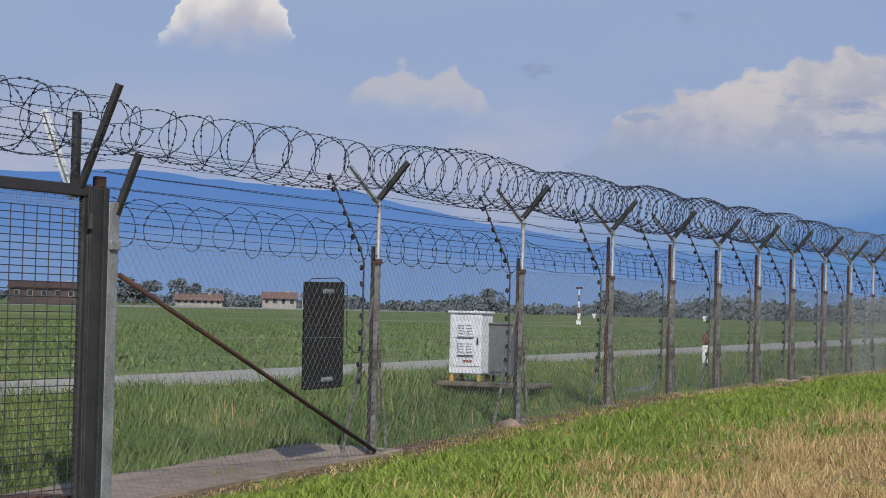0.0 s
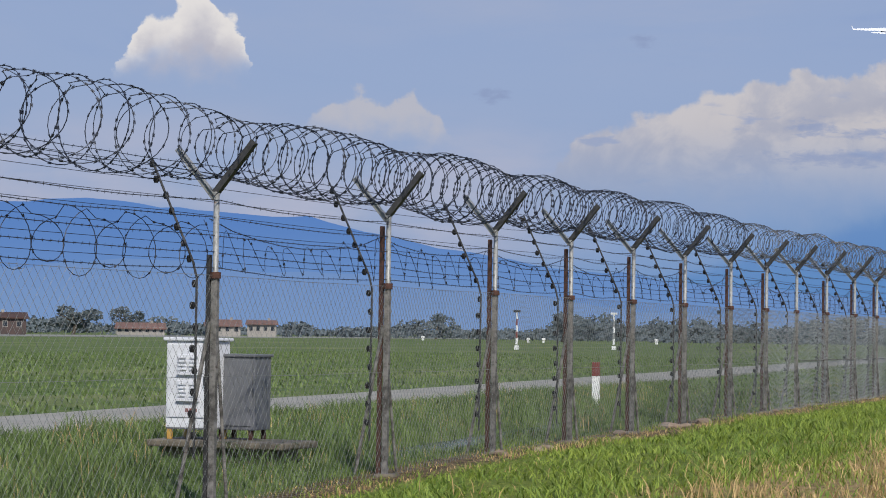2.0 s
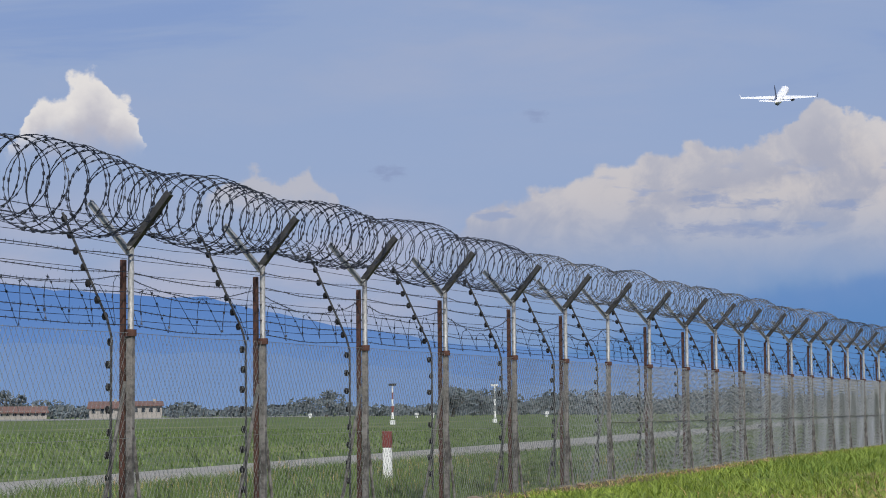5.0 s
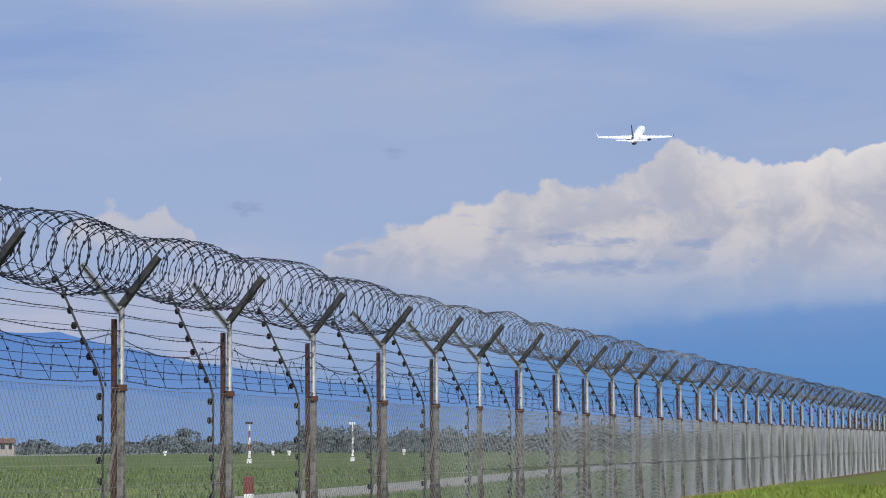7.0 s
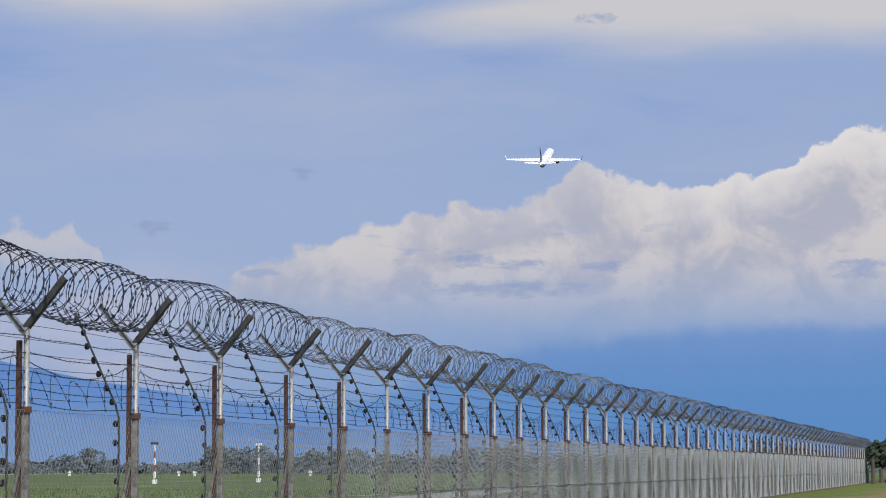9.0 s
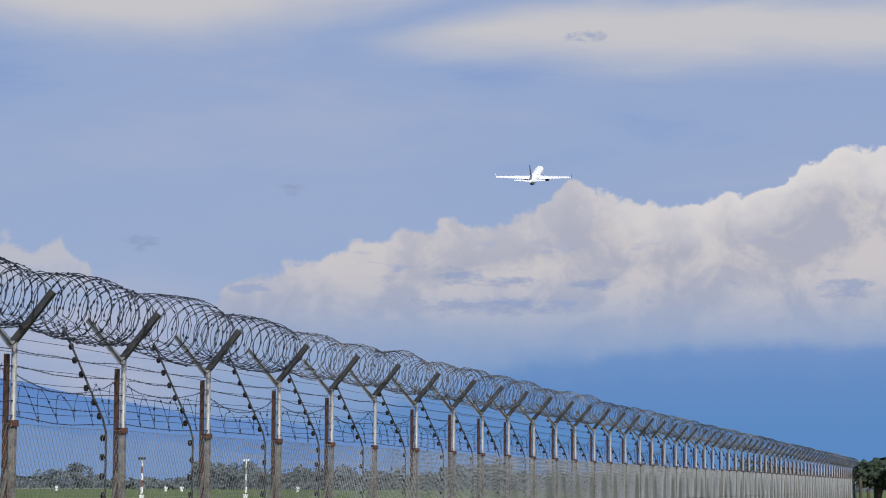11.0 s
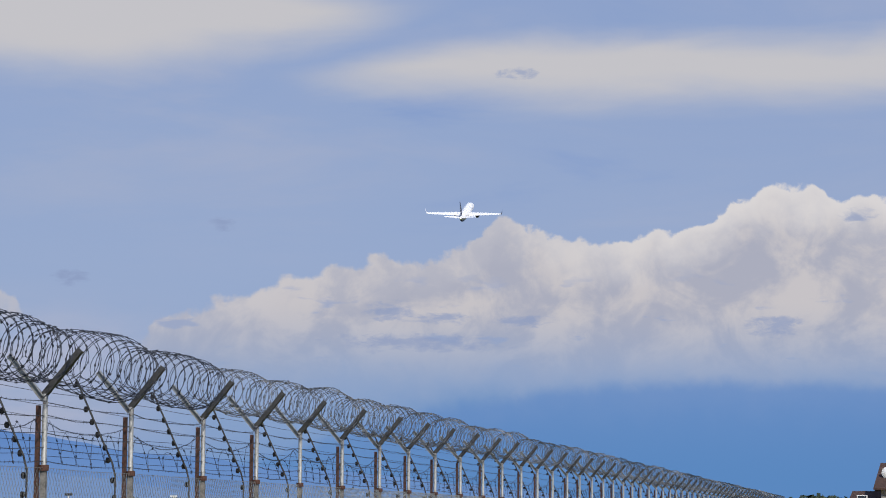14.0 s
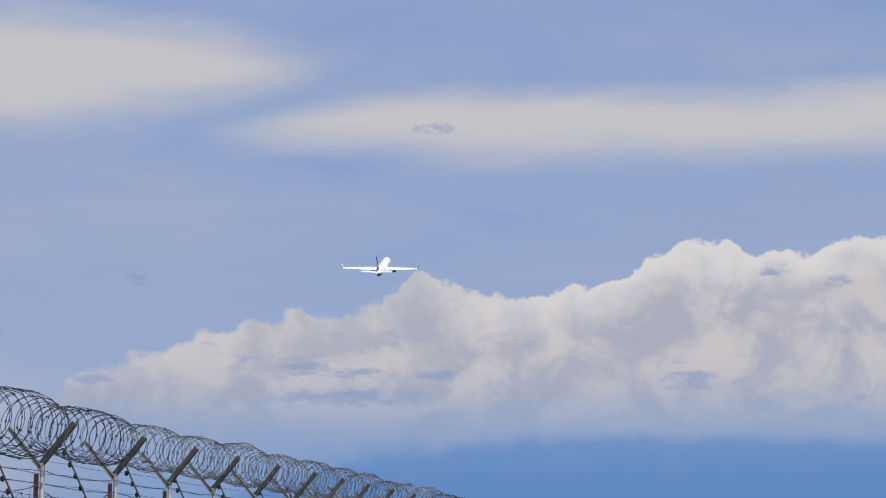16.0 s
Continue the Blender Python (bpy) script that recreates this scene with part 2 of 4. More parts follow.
CONCRETE = material("weathered concrete", ((0.140, 0.100, 0.070), (0.31, 0.240, 0.180)), 5, 0.9, 0.0, 0.5, stain=((0.10, 0.085, 0.06), 0.60))
ASPHALT = material("pale asphalt", ((0.21, 0.20, 0.17), (0.30, 0.285, 0.245)), 4, 0.9, 0.0, 0.3)
RUNWAY = material("runway asphalt", ((0.17, 0.165, 0.15), (0.24, 0.235, 0.21)), 0.3, 0.9, 0.0, 0.1)
WATER = material("ditch water", ((0.030, 0.040, 0.045), (0.05, 0.06, 0.06)), 3, 0.15, 0.0, 0.05)
# blue-grey air before the far trees is mixed into their leaf colour
HAZY_LEAF = material("far leaves with haze in colour", ((0.066, 0.086, 0.098), (0.094, 0.117, 0.125)), 0.4, 0.9, 0.0, 0.0, island=True)
LEAF = material("tree leaves", ((0.012, 0.022, 0.012), (0.040, 0.062, 0.028)), 0.4, 0.8, 0.0, 0.0, island=True)
BARK = material("bark", ((0.05, 0.04, 0.03), (0.10, 0.08, 0.06)), 10, 0.9, 0.0, 0.4)
ROOF_TILE = material("red roof tiles", ((0.17, 0.060, 0.040), (0.27, 0.10, 0.065)), 1.2, 0.85, 0.0, 0.3)
ROOF_BROWN = material("dark brown roof tiles", ((0.035, 0.017, 0.012), (0.070, 0.036, 0.026)), 1.2, 0.85, 0.0, 0.3)
PLASTER = material("light plaster", ((0.24, 0.225, 0.205), (0.34, 0.32, 0.29)), 2, 0.9, 0.0, 0.1)
# distance haze is painted into this duller copy of the roof red
HAZY_ROOF = material("far roof tiles with haze in colour", ((0.115, 0.068, 0.056), (0.165, 0.095, 0.078)), 1.2, 0.9, 0.0, 0.2)
DARK_WALL = material("dark cladding", ((0.03, 0.03, 0.03), (0.08, 0.05, 0.045)), 1, 0.8, 0.0, 0.1)
GLASS = material("dark window glass", ((0.02, 0.025, 0.03), (0.03, 0.035, 0.045)), 2, 0.15, 0.0, 0.0)
PLANE_WHITE = material("aircraft white", ((0.74, 0.75, 0.77), (0.82, 0.83, 0.84)), 0.5, 0.35, 0.0, 0.0)
PLANE_NAVY = material("aircraft dark blue", ((0.012, 0.018, 0.05), (0.02, 0.03, 0.075)), 0.5, 0.4, 0.0, 0.0)
GRASS_GREEN = material("green grass blades", ((0.050, 0.115, 0.010), (0.265, 0.325, 0.042)), 0.5, 0.7, 0.0, 0.0, island=True)
GRASS_FIELD = material("meadow grass blades", ((0.028, 0.068, 0.012), (0.180, 0.240, 0.070)), 0.5, 0.75, 0.0, 0.0, island=True)
GRASS_DRY = material("dry straw", ((0.22, 0.135, 0.050), (0.64, 0.47, 0.225)), 0.5, 0.85, 0.0, 0.0, island=True)


def ground_material():
    m = bpy.data.materials.new("grass ground")
    m.use_nodes = True
    n = Nodes(m.node_tree)
    bsdf = m.node_tree.nodes["Principled BSDF"]
    where = n.add("ShaderNodeTexCoord").outputs["Object"]
    s = n.add("ShaderNodeSeparateXYZ")
    n.put(where, s.inputs[0])
    x, y, _ = s.outputs
    fine = n.noise(where, 9.0, 7.0, 0.65)
    mid = n.noise(where, 0.55, 5.0, 0.6)
    swath = n.noise(n.vec(n.math("MULTIPLY", x, 0.05), n.math("MULTIPLY", y, 0.012)), 2.2, 4.0, 0.6)
    col = n.mix(n.smooth(fine, 0.3, 0.7), (0.040, 0.074, 0.018), (0.105, 0.150, 0.045))
    col = n.mix(n.smooth(mid, 0.40, 0.66, 0.0, 0.7), col, (0.145, 0.170, 0.058))
    col = n.mix(n.smooth(swath, 0.50, 0.66, 0.0, 0.55), col, (0.21, 0.215, 0.098))
    # the lane outside the fence: lusher green, then straw
    lane = n.mix(n.smooth(fine, 0.3, 0.7), (0.060, 0.092, 0.013), (0.170, 0.195, 0.040))
    straw = n.mix(n.smooth(fine, 0.3, 0.7), (0.125, 0.085, 0.036), (0.32, 0.235, 0.115))
    dry = n.math("ADD", x, n.math("MULTIPLY", n.math("SUBTRACT", mid, 0.5), 7.0))
    lane = n.mix(n.smooth(dry, 3.0, 4.6), lane, straw)
    col = n.mix(n.smooth(x, 0.15, 0.5), col, lane)
    # bare soil and cut stalks at the fence foot
    foot = n.math("ABSOLUTE", n.math("SUBTRACT", x, n.math("ADD", 0.05, n.math("MULTIPLY", n.math("SUBTRACT", mid, 0.5), 0.9))))
    col = n.mix(n.smooth(foot, 0.60, 0.20, 0.0, 0.92), col, n.mix(n.smooth(fine, 0.35, 0.65), (0.035, 0.022, 0.014), (0.17, 0.115, 0.070)))
    n.put(col, bsdf.inputs["Base Color"])
    bsdf.inputs["Roughness"].default_value = 0.95
    bsdf.inputs["Specular IOR Level"].default_value = 0.15
    b = n.add("ShaderNodeBump")
    b.inputs["Strength"].default_value, b.inputs["Distance"].default_value = 0.6, 0.05
    n.put(fine, b.inputs["Height"]), n.put(b.outputs[0], bsdf.inputs["Normal"])
    return m


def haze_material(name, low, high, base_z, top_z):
    """Far mountains seen through much air: only its blue, painted as a glowing colour."""
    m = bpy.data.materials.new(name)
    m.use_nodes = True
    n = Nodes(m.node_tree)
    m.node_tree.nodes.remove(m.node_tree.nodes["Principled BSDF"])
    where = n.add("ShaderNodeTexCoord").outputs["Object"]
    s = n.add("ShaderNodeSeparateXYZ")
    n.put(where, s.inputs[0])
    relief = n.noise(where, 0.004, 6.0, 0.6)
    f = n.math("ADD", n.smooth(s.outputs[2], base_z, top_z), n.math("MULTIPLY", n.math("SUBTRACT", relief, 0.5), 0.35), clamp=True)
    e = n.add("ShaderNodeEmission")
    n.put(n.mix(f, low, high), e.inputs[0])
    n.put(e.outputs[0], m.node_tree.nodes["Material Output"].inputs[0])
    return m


# ---- mesh helpers ----


class Build:
    """Collects vertices and faces for one mesh."""

    def __init__(self):
        self.v, self.f = [], []

    def box(self, lo, hi, m=None):
        k = len(self.v)
        c = [(x, y, z) for z in (lo[2], hi[2]) for y in (lo[1], hi[1]) for x in (lo[0], hi[0])]
        self.v += [tuple(m @ Vector(p)) for p in c] if m else c
        self.f += [(k, k + 2, k + 3, k + 1), (k + 4, k + 5, k + 7, k + 6), (k, k + 1, k + 5, k + 4), (k + 1, k + 3, k + 7, k + 5), (k + 3, k + 2, k + 6, k + 7), (k + 2, k, k + 4, k + 6)]
        return self

    def bevel_box(self, lo, hi, b=0.01, m=None):
        """A box with chamfered upright and level edges."""
        bm = bmesh.new()
        bmesh.ops.create_cube(bm, size=1)
        for v in bm.verts:
            v.co = Vector([lo[i] + (v.co[i] + 0.5) * (hi[i] - lo[i]) for i in range(3)])
        bmesh.ops.bevel(bm, geom=list(bm.edges), offset=b, segments=2, profile=0.5, affect="EDGES")
        k = len(self.v)
        bm.verts.index_update()
        self.v += [tuple(m @ v.co) if m else tuple(v.co) for v in bm.verts]
        self.f += [tuple(k + v.index for v in f.verts) for f in bm.faces]
        bm.free()
        return self

    def tube(self, path, r, sides=6, caps=True):
        """A tube along the points of a path; r is one radius or one a point."""
        p = [Vector(q) for q in path]
        k, n = len(self.v), len(p)
        side = None
        for i, q in enumerate(p):
            d = (p[min(i + 1, n - 1)] - p[max(i - 1, 0)]).normalized()
            if side is None or abs(side.dot(d)) > 0.9:
                side = d.orthogonal()
            side = (side - d * side.dot(d)).normalized()
            up = d.cross(side)
            rr = r[i] if isinstance(r, (list, tuple)) else r
            for s in range(sides):
                a = 2 * math.pi * s / sides
                self.v.append(tuple(q + (side * math.cos(a) + up * math.sin(a)) * rr))
        for i in range(n - 1):
            for s in range(sides):
                a, b = k + i * sides + s, k + i * sides + (s + 1) % sides
                self.f.append((a, b, b + sides, a + sides))
        if caps:
            self.f += [tuple(range(k + sides - 1, k - 1, -1)), tuple(range(k + (n - 1) * sides, k + n * sides))]
        return self

    def raw(self, verts, faces):
        k = len(self.v)
        self.v += verts
        self.f += [tuple(k + i for i in f) for f in faces]
        return self

    def mesh(self, name, mat, smooth=False):
        me = bpy.data.meshes.new(name)
        me.from_pydata(self.v, [], self.f)
        me.materials.append(mat)
        if smooth:
            me.shade_smooth()
        me.update()
        return me


def part(name, shape, mat, parent, label="", at=None, smooth=False):
    """Links a Build (or a ready mesh) as one mesh object under a thing or a part."""
    ob = new(name, shape if isinstance(shape, bpy.types.Mesh) else shape.mesh(name, mat, smooth))
    ob.parent = parent
    if at is not None:
        ob.matrix_basis = at
    return tagged(ob, label) if label else ob


def thing(name, label, category, at=None, group="", kind=""):
    ob = new(name)
    ob.empty_display_size = 0.2
    if at is not None:
        ob.matrix_basis = at
    return tagged(ob, label, category, group, kind)


def solid(name, shape, mat, label, category="", group="", kind="", at=None, smooth=False):
    ob = new(name, shape.mesh(name, mat, smooth))
    if at is not None:
        ob.matrix_basis = at
    return tagged(ob, label, category, group, kind)


# ---- ground ----


def ditch_x(y):
    return -1.55 - 0.115 * (y - 10)


def rise(x, y):
    """The lane and the fence foot climb gently from the gate; the airfield itself is level."""
    low = max(-4.5, -4.9 - 0.10 * y)
    return float(np.interp(y, (-60, -7, -0.35, 4.6, 8.6, 12, 20, 26, 40, 160), (-0.75, -0.68, -0.48, -0.28, -0.12, -0.02, 0.05, 0.12, 0.20, 0.25))) * max(0.0, min(1.0, (x - low) / 2.7))


def height(x, y):
    """The lie of the land: a ditch beside the fence and small unevenness."""
    h = 0.05 * noise.noise((x * 0.25, y * 0.25, 0)) if abs(x) < 60 and abs(y) < 200 else 0.0
    run = max(0.0, min(1.0, (y - 10.5) / 3)) * max(0.0, min(1.0, (75 - y) / 10))
    d = (x - ditch_x(y)) / 0.95
    h -= 0.30 * run * math.exp(-d * d)
    if x > 0.5:
        h += 0.05 * min(1.0, (x - 0.5)) - 0.02
    if abs(x) < 0.5:
        h *= abs(x) * 2
    return h + rise(x, y)


def spaced(parts):
    out = []
    for lo, hi, step in parts:
        out += list(np.arange(lo, hi, step))
    return out


def build_ground():
    xs = [-4500, -3000, -1800, -1000, -600] + spaced(((-400, -100, 50), (-100, -30, 7), (-30, -10, 1.5), (-10, 9, 0.3), (9, 30, 3), (30, 120, 15))) + [120, 250, 600, 1500, 4500]
    ys = [-4500, -1500, -500, -200, -90] + spaced(((-60, -20, 5), (-20, -8, 1.5), (-8, 45, 0.4), (45, 90, 1.5), (90, 200, 6), (200, 500, 40))) + [500, 900, 1800, 3000, 4500]
    b = Build()
    b.v = [(x, y, height(x, y)) for y in ys for x in xs]
    w = len(xs)
    b.f = [(j * w + i, j * w + i + 1, (j + 1) * w + i + 1, (j + 1) * w + i) for j in range(len(ys) - 1) for i in range(w - 1)]
    return solid("ground", b, ground_material(), "flat airfield meadow and grass lane with straw patches", "ground", kind="structure", smooth=True)


build_ground()


def strip(name, edge_a, edge_b, ys, z, mat, label, category):
    """A thin slab of paving between two edges given as x over y."""
    b = Build()
    for y in ys:
        xa, xb = edge_a(y), edge_b(y)
        b.v += [(xa, y, z), (xb, y, z), (xa, y, z - 0.12), (xb, y, z - 0.12)]
    for i in range(len(ys) - 1):
        k = i * 4
        b.f += [(k, k + 1, k + 5, k + 4), (k + 2, k, k + 4, k + 6), (k + 1, k + 3, k + 7, k + 5)]
    return solid(name, b, mat, label, category, kind="structure")


road_ys = spaced(((-60, 100, 4), (100, 400, 20), (400, 2000, 200)))
strip("road", lambda y: -7.9 - 0.108 * y + 0.12 * noise.noise((y * 0.3, 5, 0)), lambda y: -5.3 - 0.100 * y + 0.15 * noise.noise((y * 0.35, 1, 0)),
      road_ys, 0.055, ASPHALT, "narrow pale asphalt service road across the meadow", "road")
strip("runway", lambda y: -190.0 - 0.14 * y, lambda y: -150.0 - 0.14 * y, [-1000, 0, 500, 1500, 3000], 0.06, RUNWAY, "distant grey asphalt runway in the grass", "runway")
wy = spaced(((11.0, 72, 2),))
strip("water", lambda y: ditch_x(y) - 0.45 - 0.2 * noise.noise((y, 2, 0)), lambda y: ditch_x(y) + 0.42 + 0.2 * noise.noise((y, 7, 0)), wy, -0.17, WATER, "narrow dark strip of still water in the ditch", "water")

# ---- mountains and the far side ----


def build_mountains():
    """Ridges round the horizon, high behind the airfield and lower towards the fence's far end."""
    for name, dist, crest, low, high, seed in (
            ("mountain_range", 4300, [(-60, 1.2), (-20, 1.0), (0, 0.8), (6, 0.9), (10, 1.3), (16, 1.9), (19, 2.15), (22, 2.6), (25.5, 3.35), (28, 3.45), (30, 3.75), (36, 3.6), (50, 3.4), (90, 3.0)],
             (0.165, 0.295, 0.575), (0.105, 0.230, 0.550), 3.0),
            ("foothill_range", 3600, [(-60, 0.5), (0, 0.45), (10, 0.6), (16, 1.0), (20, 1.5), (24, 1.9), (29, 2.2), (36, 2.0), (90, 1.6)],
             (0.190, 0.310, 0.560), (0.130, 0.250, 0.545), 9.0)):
        b = Build()
        n = 320
        for i in range(n):
            az = -60 + 150 * i / (n - 1)
            el = np.interp(az, [c[0] for c in crest], [c[1] for c in crest])
            el += 0.16 * noise.fractal((az * 0.35, seed, 0), 0.8, 2.1, 5)
            a = radians(az - 0.05)
            top = dist * math.tan(radians(max(el - 0.45, 0.05)))
            for d, z in ((dist - 260, -20), (dist - 120, top * 0.55), (dist, top), (dist + 150, -20)):
                b.v.append((-d * math.sin(a), d * math.cos(a), z))
        b.f = [(i * 4 + j, i * 4 + j + 1, i * 4 + j + 5, i * 4 + j + 4) for i in range(n - 1) for j in range(3)]
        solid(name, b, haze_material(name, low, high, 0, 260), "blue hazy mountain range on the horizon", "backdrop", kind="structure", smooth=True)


build_mountains()
EYE = Vector((8.77, -4.9, 1.38))


def far(az, dist, z=0.0):
    """A place on the airfield by compass angle (left of the fence's line) and distance."""
    a = radians(az - 0.05)
    return Vector((EYE.x - dist * math.sin(a), EYE.y + dist * math.cos(a), z))


def crown_leaves(b, rng, centre, size, count, leaf):
    """Clumps of small leaves with an uneven outline: several lobes with gaps between."""
    lobes = [(Vector((rng.gauss(0, 0.42), rng.gauss(0, 0.42), rng.uniform(-0.5, 0.6))), rng.uniform(0.35, 0.62)) for _ in range(7)]
    for _ in range(count):
        c, r = rng.choice(lobes)
        d = Vector((rng.gauss(0, 1), rng.gauss(0, 1), rng.gauss(0, 1))).normalized() * r * rng.uniform(0.6, 1.05)
        p = Vector(((c.x + d.x) * size[0], (c.y + d.y) * size[1], (c.z + d.z) * size[2])) + centre
        u = Vector((rng.gauss(0, 1), rng.gauss(0, 1), rng.gauss(0, 0.6))).normalized() * leaf * rng.uniform(0.6, 1.4)
        w = u.orthogonal().normalized() * leaf * rng.uniform(0.4, 0.9)
        b.raw([tuple(p - u), tuple(p + w), tuple(p + u), tuple(p - w)], [(0, 1, 2, 3)])


def build_tree(label, at, tall, wide, seed, count=700):
    rng = random.Random(seed)
    t = thing("tree", label, "tree", Matrix.Translation(at))
    b = Build().tube([(0, 0, -0.2), (0.05 * wide, 0, tall * 0.25), (0.02 * wide, 0.03 * wide, tall * 0.6)], [wide * 0.05, wide * 0.04, wide * 0.02], 7)
    for k in range(5):
        a = k * 1.3
        b.tube([(0.04 * wide, 0, tall * (0.25 + 0.05 * k)), (math.cos(a) * wide * 0.3, math.sin(a) * wide * 0.3, tall * (0.5 + 0.05 * k))], [wide * 0.022, wide * 0.008], 5)
    part("trunk", b, BARK, t)
    b = Build()
    crown_leaves(b, rng, Vector((0, 0, tall * 0.58)), (wide * 0.5, wide * 0.5, tall * 0.42), count, wide * 0.045)
    part("crown", b, LEAF if at.y < 300 else HAZY_LEAF, t)
    return t


def build_far_woods():
    rng = random.Random(4)
    b = Build()
    az = -3.0
    while az < 42:
        dist = rng.uniform(560, 760)
        thick = 0.55 + 0.55 * max(0.0, noise.noise((az * 0.45, 3, 1)) + 0.35)
        tall = rng.uniform(4.0, 7.5) * thick * (1.3 if -3 < az < 19.5 else 0.72)
        if tall > 1.4:
            p = far(az, dist)
            wide = rng.uniform(5, 10)
            b.tube([(p.x, p.y, -0.2), (p.x, p.y, tall * 0.5)], 0.18, 5)
            crown_leaves(b, rng, p + Vector((0, 0, tall * 0.55)), (wide * 0.55, wide * 0.55, tall * 0.5), 130, 0.62)
        if rng.random() < 0.75:
            q = far(az + rng.uniform(-0.2, 0.2), dist + rng.uniform(-60, 60))
            crown_leaves(b, rng, q + Vector((0, 0, 1.1)), (6.0, 6.0, 1.5), 60, 0.6)
        az += rng.uniform(0.05, 0.16) if az < 20 else rng.uniform(0.09, 0.28)
    solid("far_woods", b, HAZY_LEAF, "dark line of trees and hedges beyond the runway", "trees", kind="stuff")


build_far_woods()
build_tree("dark round broad tree at the far edge of the airfield", far(31.9, 520), 6.8, 10.0, 11, 1100)
build_tree("dark leafy tree beyond the runway", far(30.6, 560), 8.0, 8.0, 12)
build_tree("dark leafy tree beyond the runway", far(22.6, 590), 7.0, 8.0, 14)
build_tree("dark wide tree clump behind the fence", far(19.4, 480), 6.6, 9.0, 13, 900)
build_tree("dark bush at the end of the fence lane", far(2.55, 165, 0.4), 3.0, 6.0, 15, 900)
build_tree("dark bush at the end of the fence lane", far(1.9, 190, 0.4), 3.4, 7.0, 16, 900)


def build_house(label, at, turn, size, eave, ridge, wall_mat, roof_mat, windows=4):
    """A house: walls, a pitched roof with eaves, windows with frames, a chimney."""
    w, d = size
    h = thing("house", label, "house", Matrix.Translation(at) @ pose(0, 0, 0, 0, 0, turn))
    b = Build().box((-w / 2, -d / 2, -0.3), (w / 2, d / 2, eave))
    b.raw([(-w / 2, -d / 2, eave), (-w / 2, d / 2, eave), (-w / 2, 0, ridge - 0.2)], [(0, 1, 2)])
    b.raw([(w / 2, -d / 2, eave), (w / 2, d / 2, eave), (w / 2, 0, ridge - 0.2)], [(0, 2, 1)])
    part("wall", b, wall_mat, h)
    b = Build()
    for s in (-1, 1):
        a, c = (-w / 2 - 0.5, s * (d / 2 + 0.6), eave - 0.25), (w / 2 + 0.5, s * (d / 2 + 0.6), eave - 0.25)
        e, g = (w / 2 + 0.2, 0, ridge), (-w / 2 - 0.2, 0, ridge)
        lift = [(x, y, z + 0.22) for x, y, z in (a, c, e, g)]
        b.raw([a, c, e, g] + lift, [(0, 1, 2, 3), (7, 6, 5, 4), (0, 4, 5, 1), (1, 5, 6, 2), (3, 2, 6, 7), (0, 3, 7, 4)])
    roof = part("roof", b, roof_mat, h)
    part("chimney", Build().bevel_box((w * 0.2, -0.35, ridge - 0.7), (w * 0.2 + 0.6, 0.35, ridge + 0.7), 0.04), PLASTER, roof)
    for k in range(windows):
        x = -w / 2 + w * (k + 0.5) / windows
        frame_ob = part("window", Build().box((x - 0.5, -d / 2 - 0.06, eave * 0.45), (x + 0.5, -d / 2 + 0.02, eave * 0.45 + 1.2)), PLASTER, h)
        part("pane", Build().box((x - 0.42, -d / 2 - 0.08, eave * 0.45 + 0.08), (x + 0.42, -d / 2 - 0.05, eave * 0.45 + 1.12)), GLASS, frame_ob)
    return h


def build_far_buildings():
    build_house("long low building with a haze-dulled red tile roof", far(30.2, 520), 30, (11, 6), 1.7, 2.8, PLASTER, HAZY_ROOF, 7)
    build_house("low pale farmhouse with a red roof", far(28.1, 520), 28, (8, 6), 2.6, 3.8, PLASTER, HAZY_ROOF, 4)
    build_house("pale farm building with a flat-pitched roof", far(27.1, 540), 27, (7, 6), 3.2, 3.9, PLASTER, HAZY_ROOF, 4)
    build_house("dark airfield shed with a low roof", far(34.2, 440), 33, (16, 8), 3.4, 4.2, DARK_WALL, ROOF_BROWN, 6)
    build_house("pale hangar with a low roof behind the runway", far(39.0, 640), 38, (30, 14), 5.0, 6.5, PLASTER, GREY_BOX, 6)


build_far_buildings()


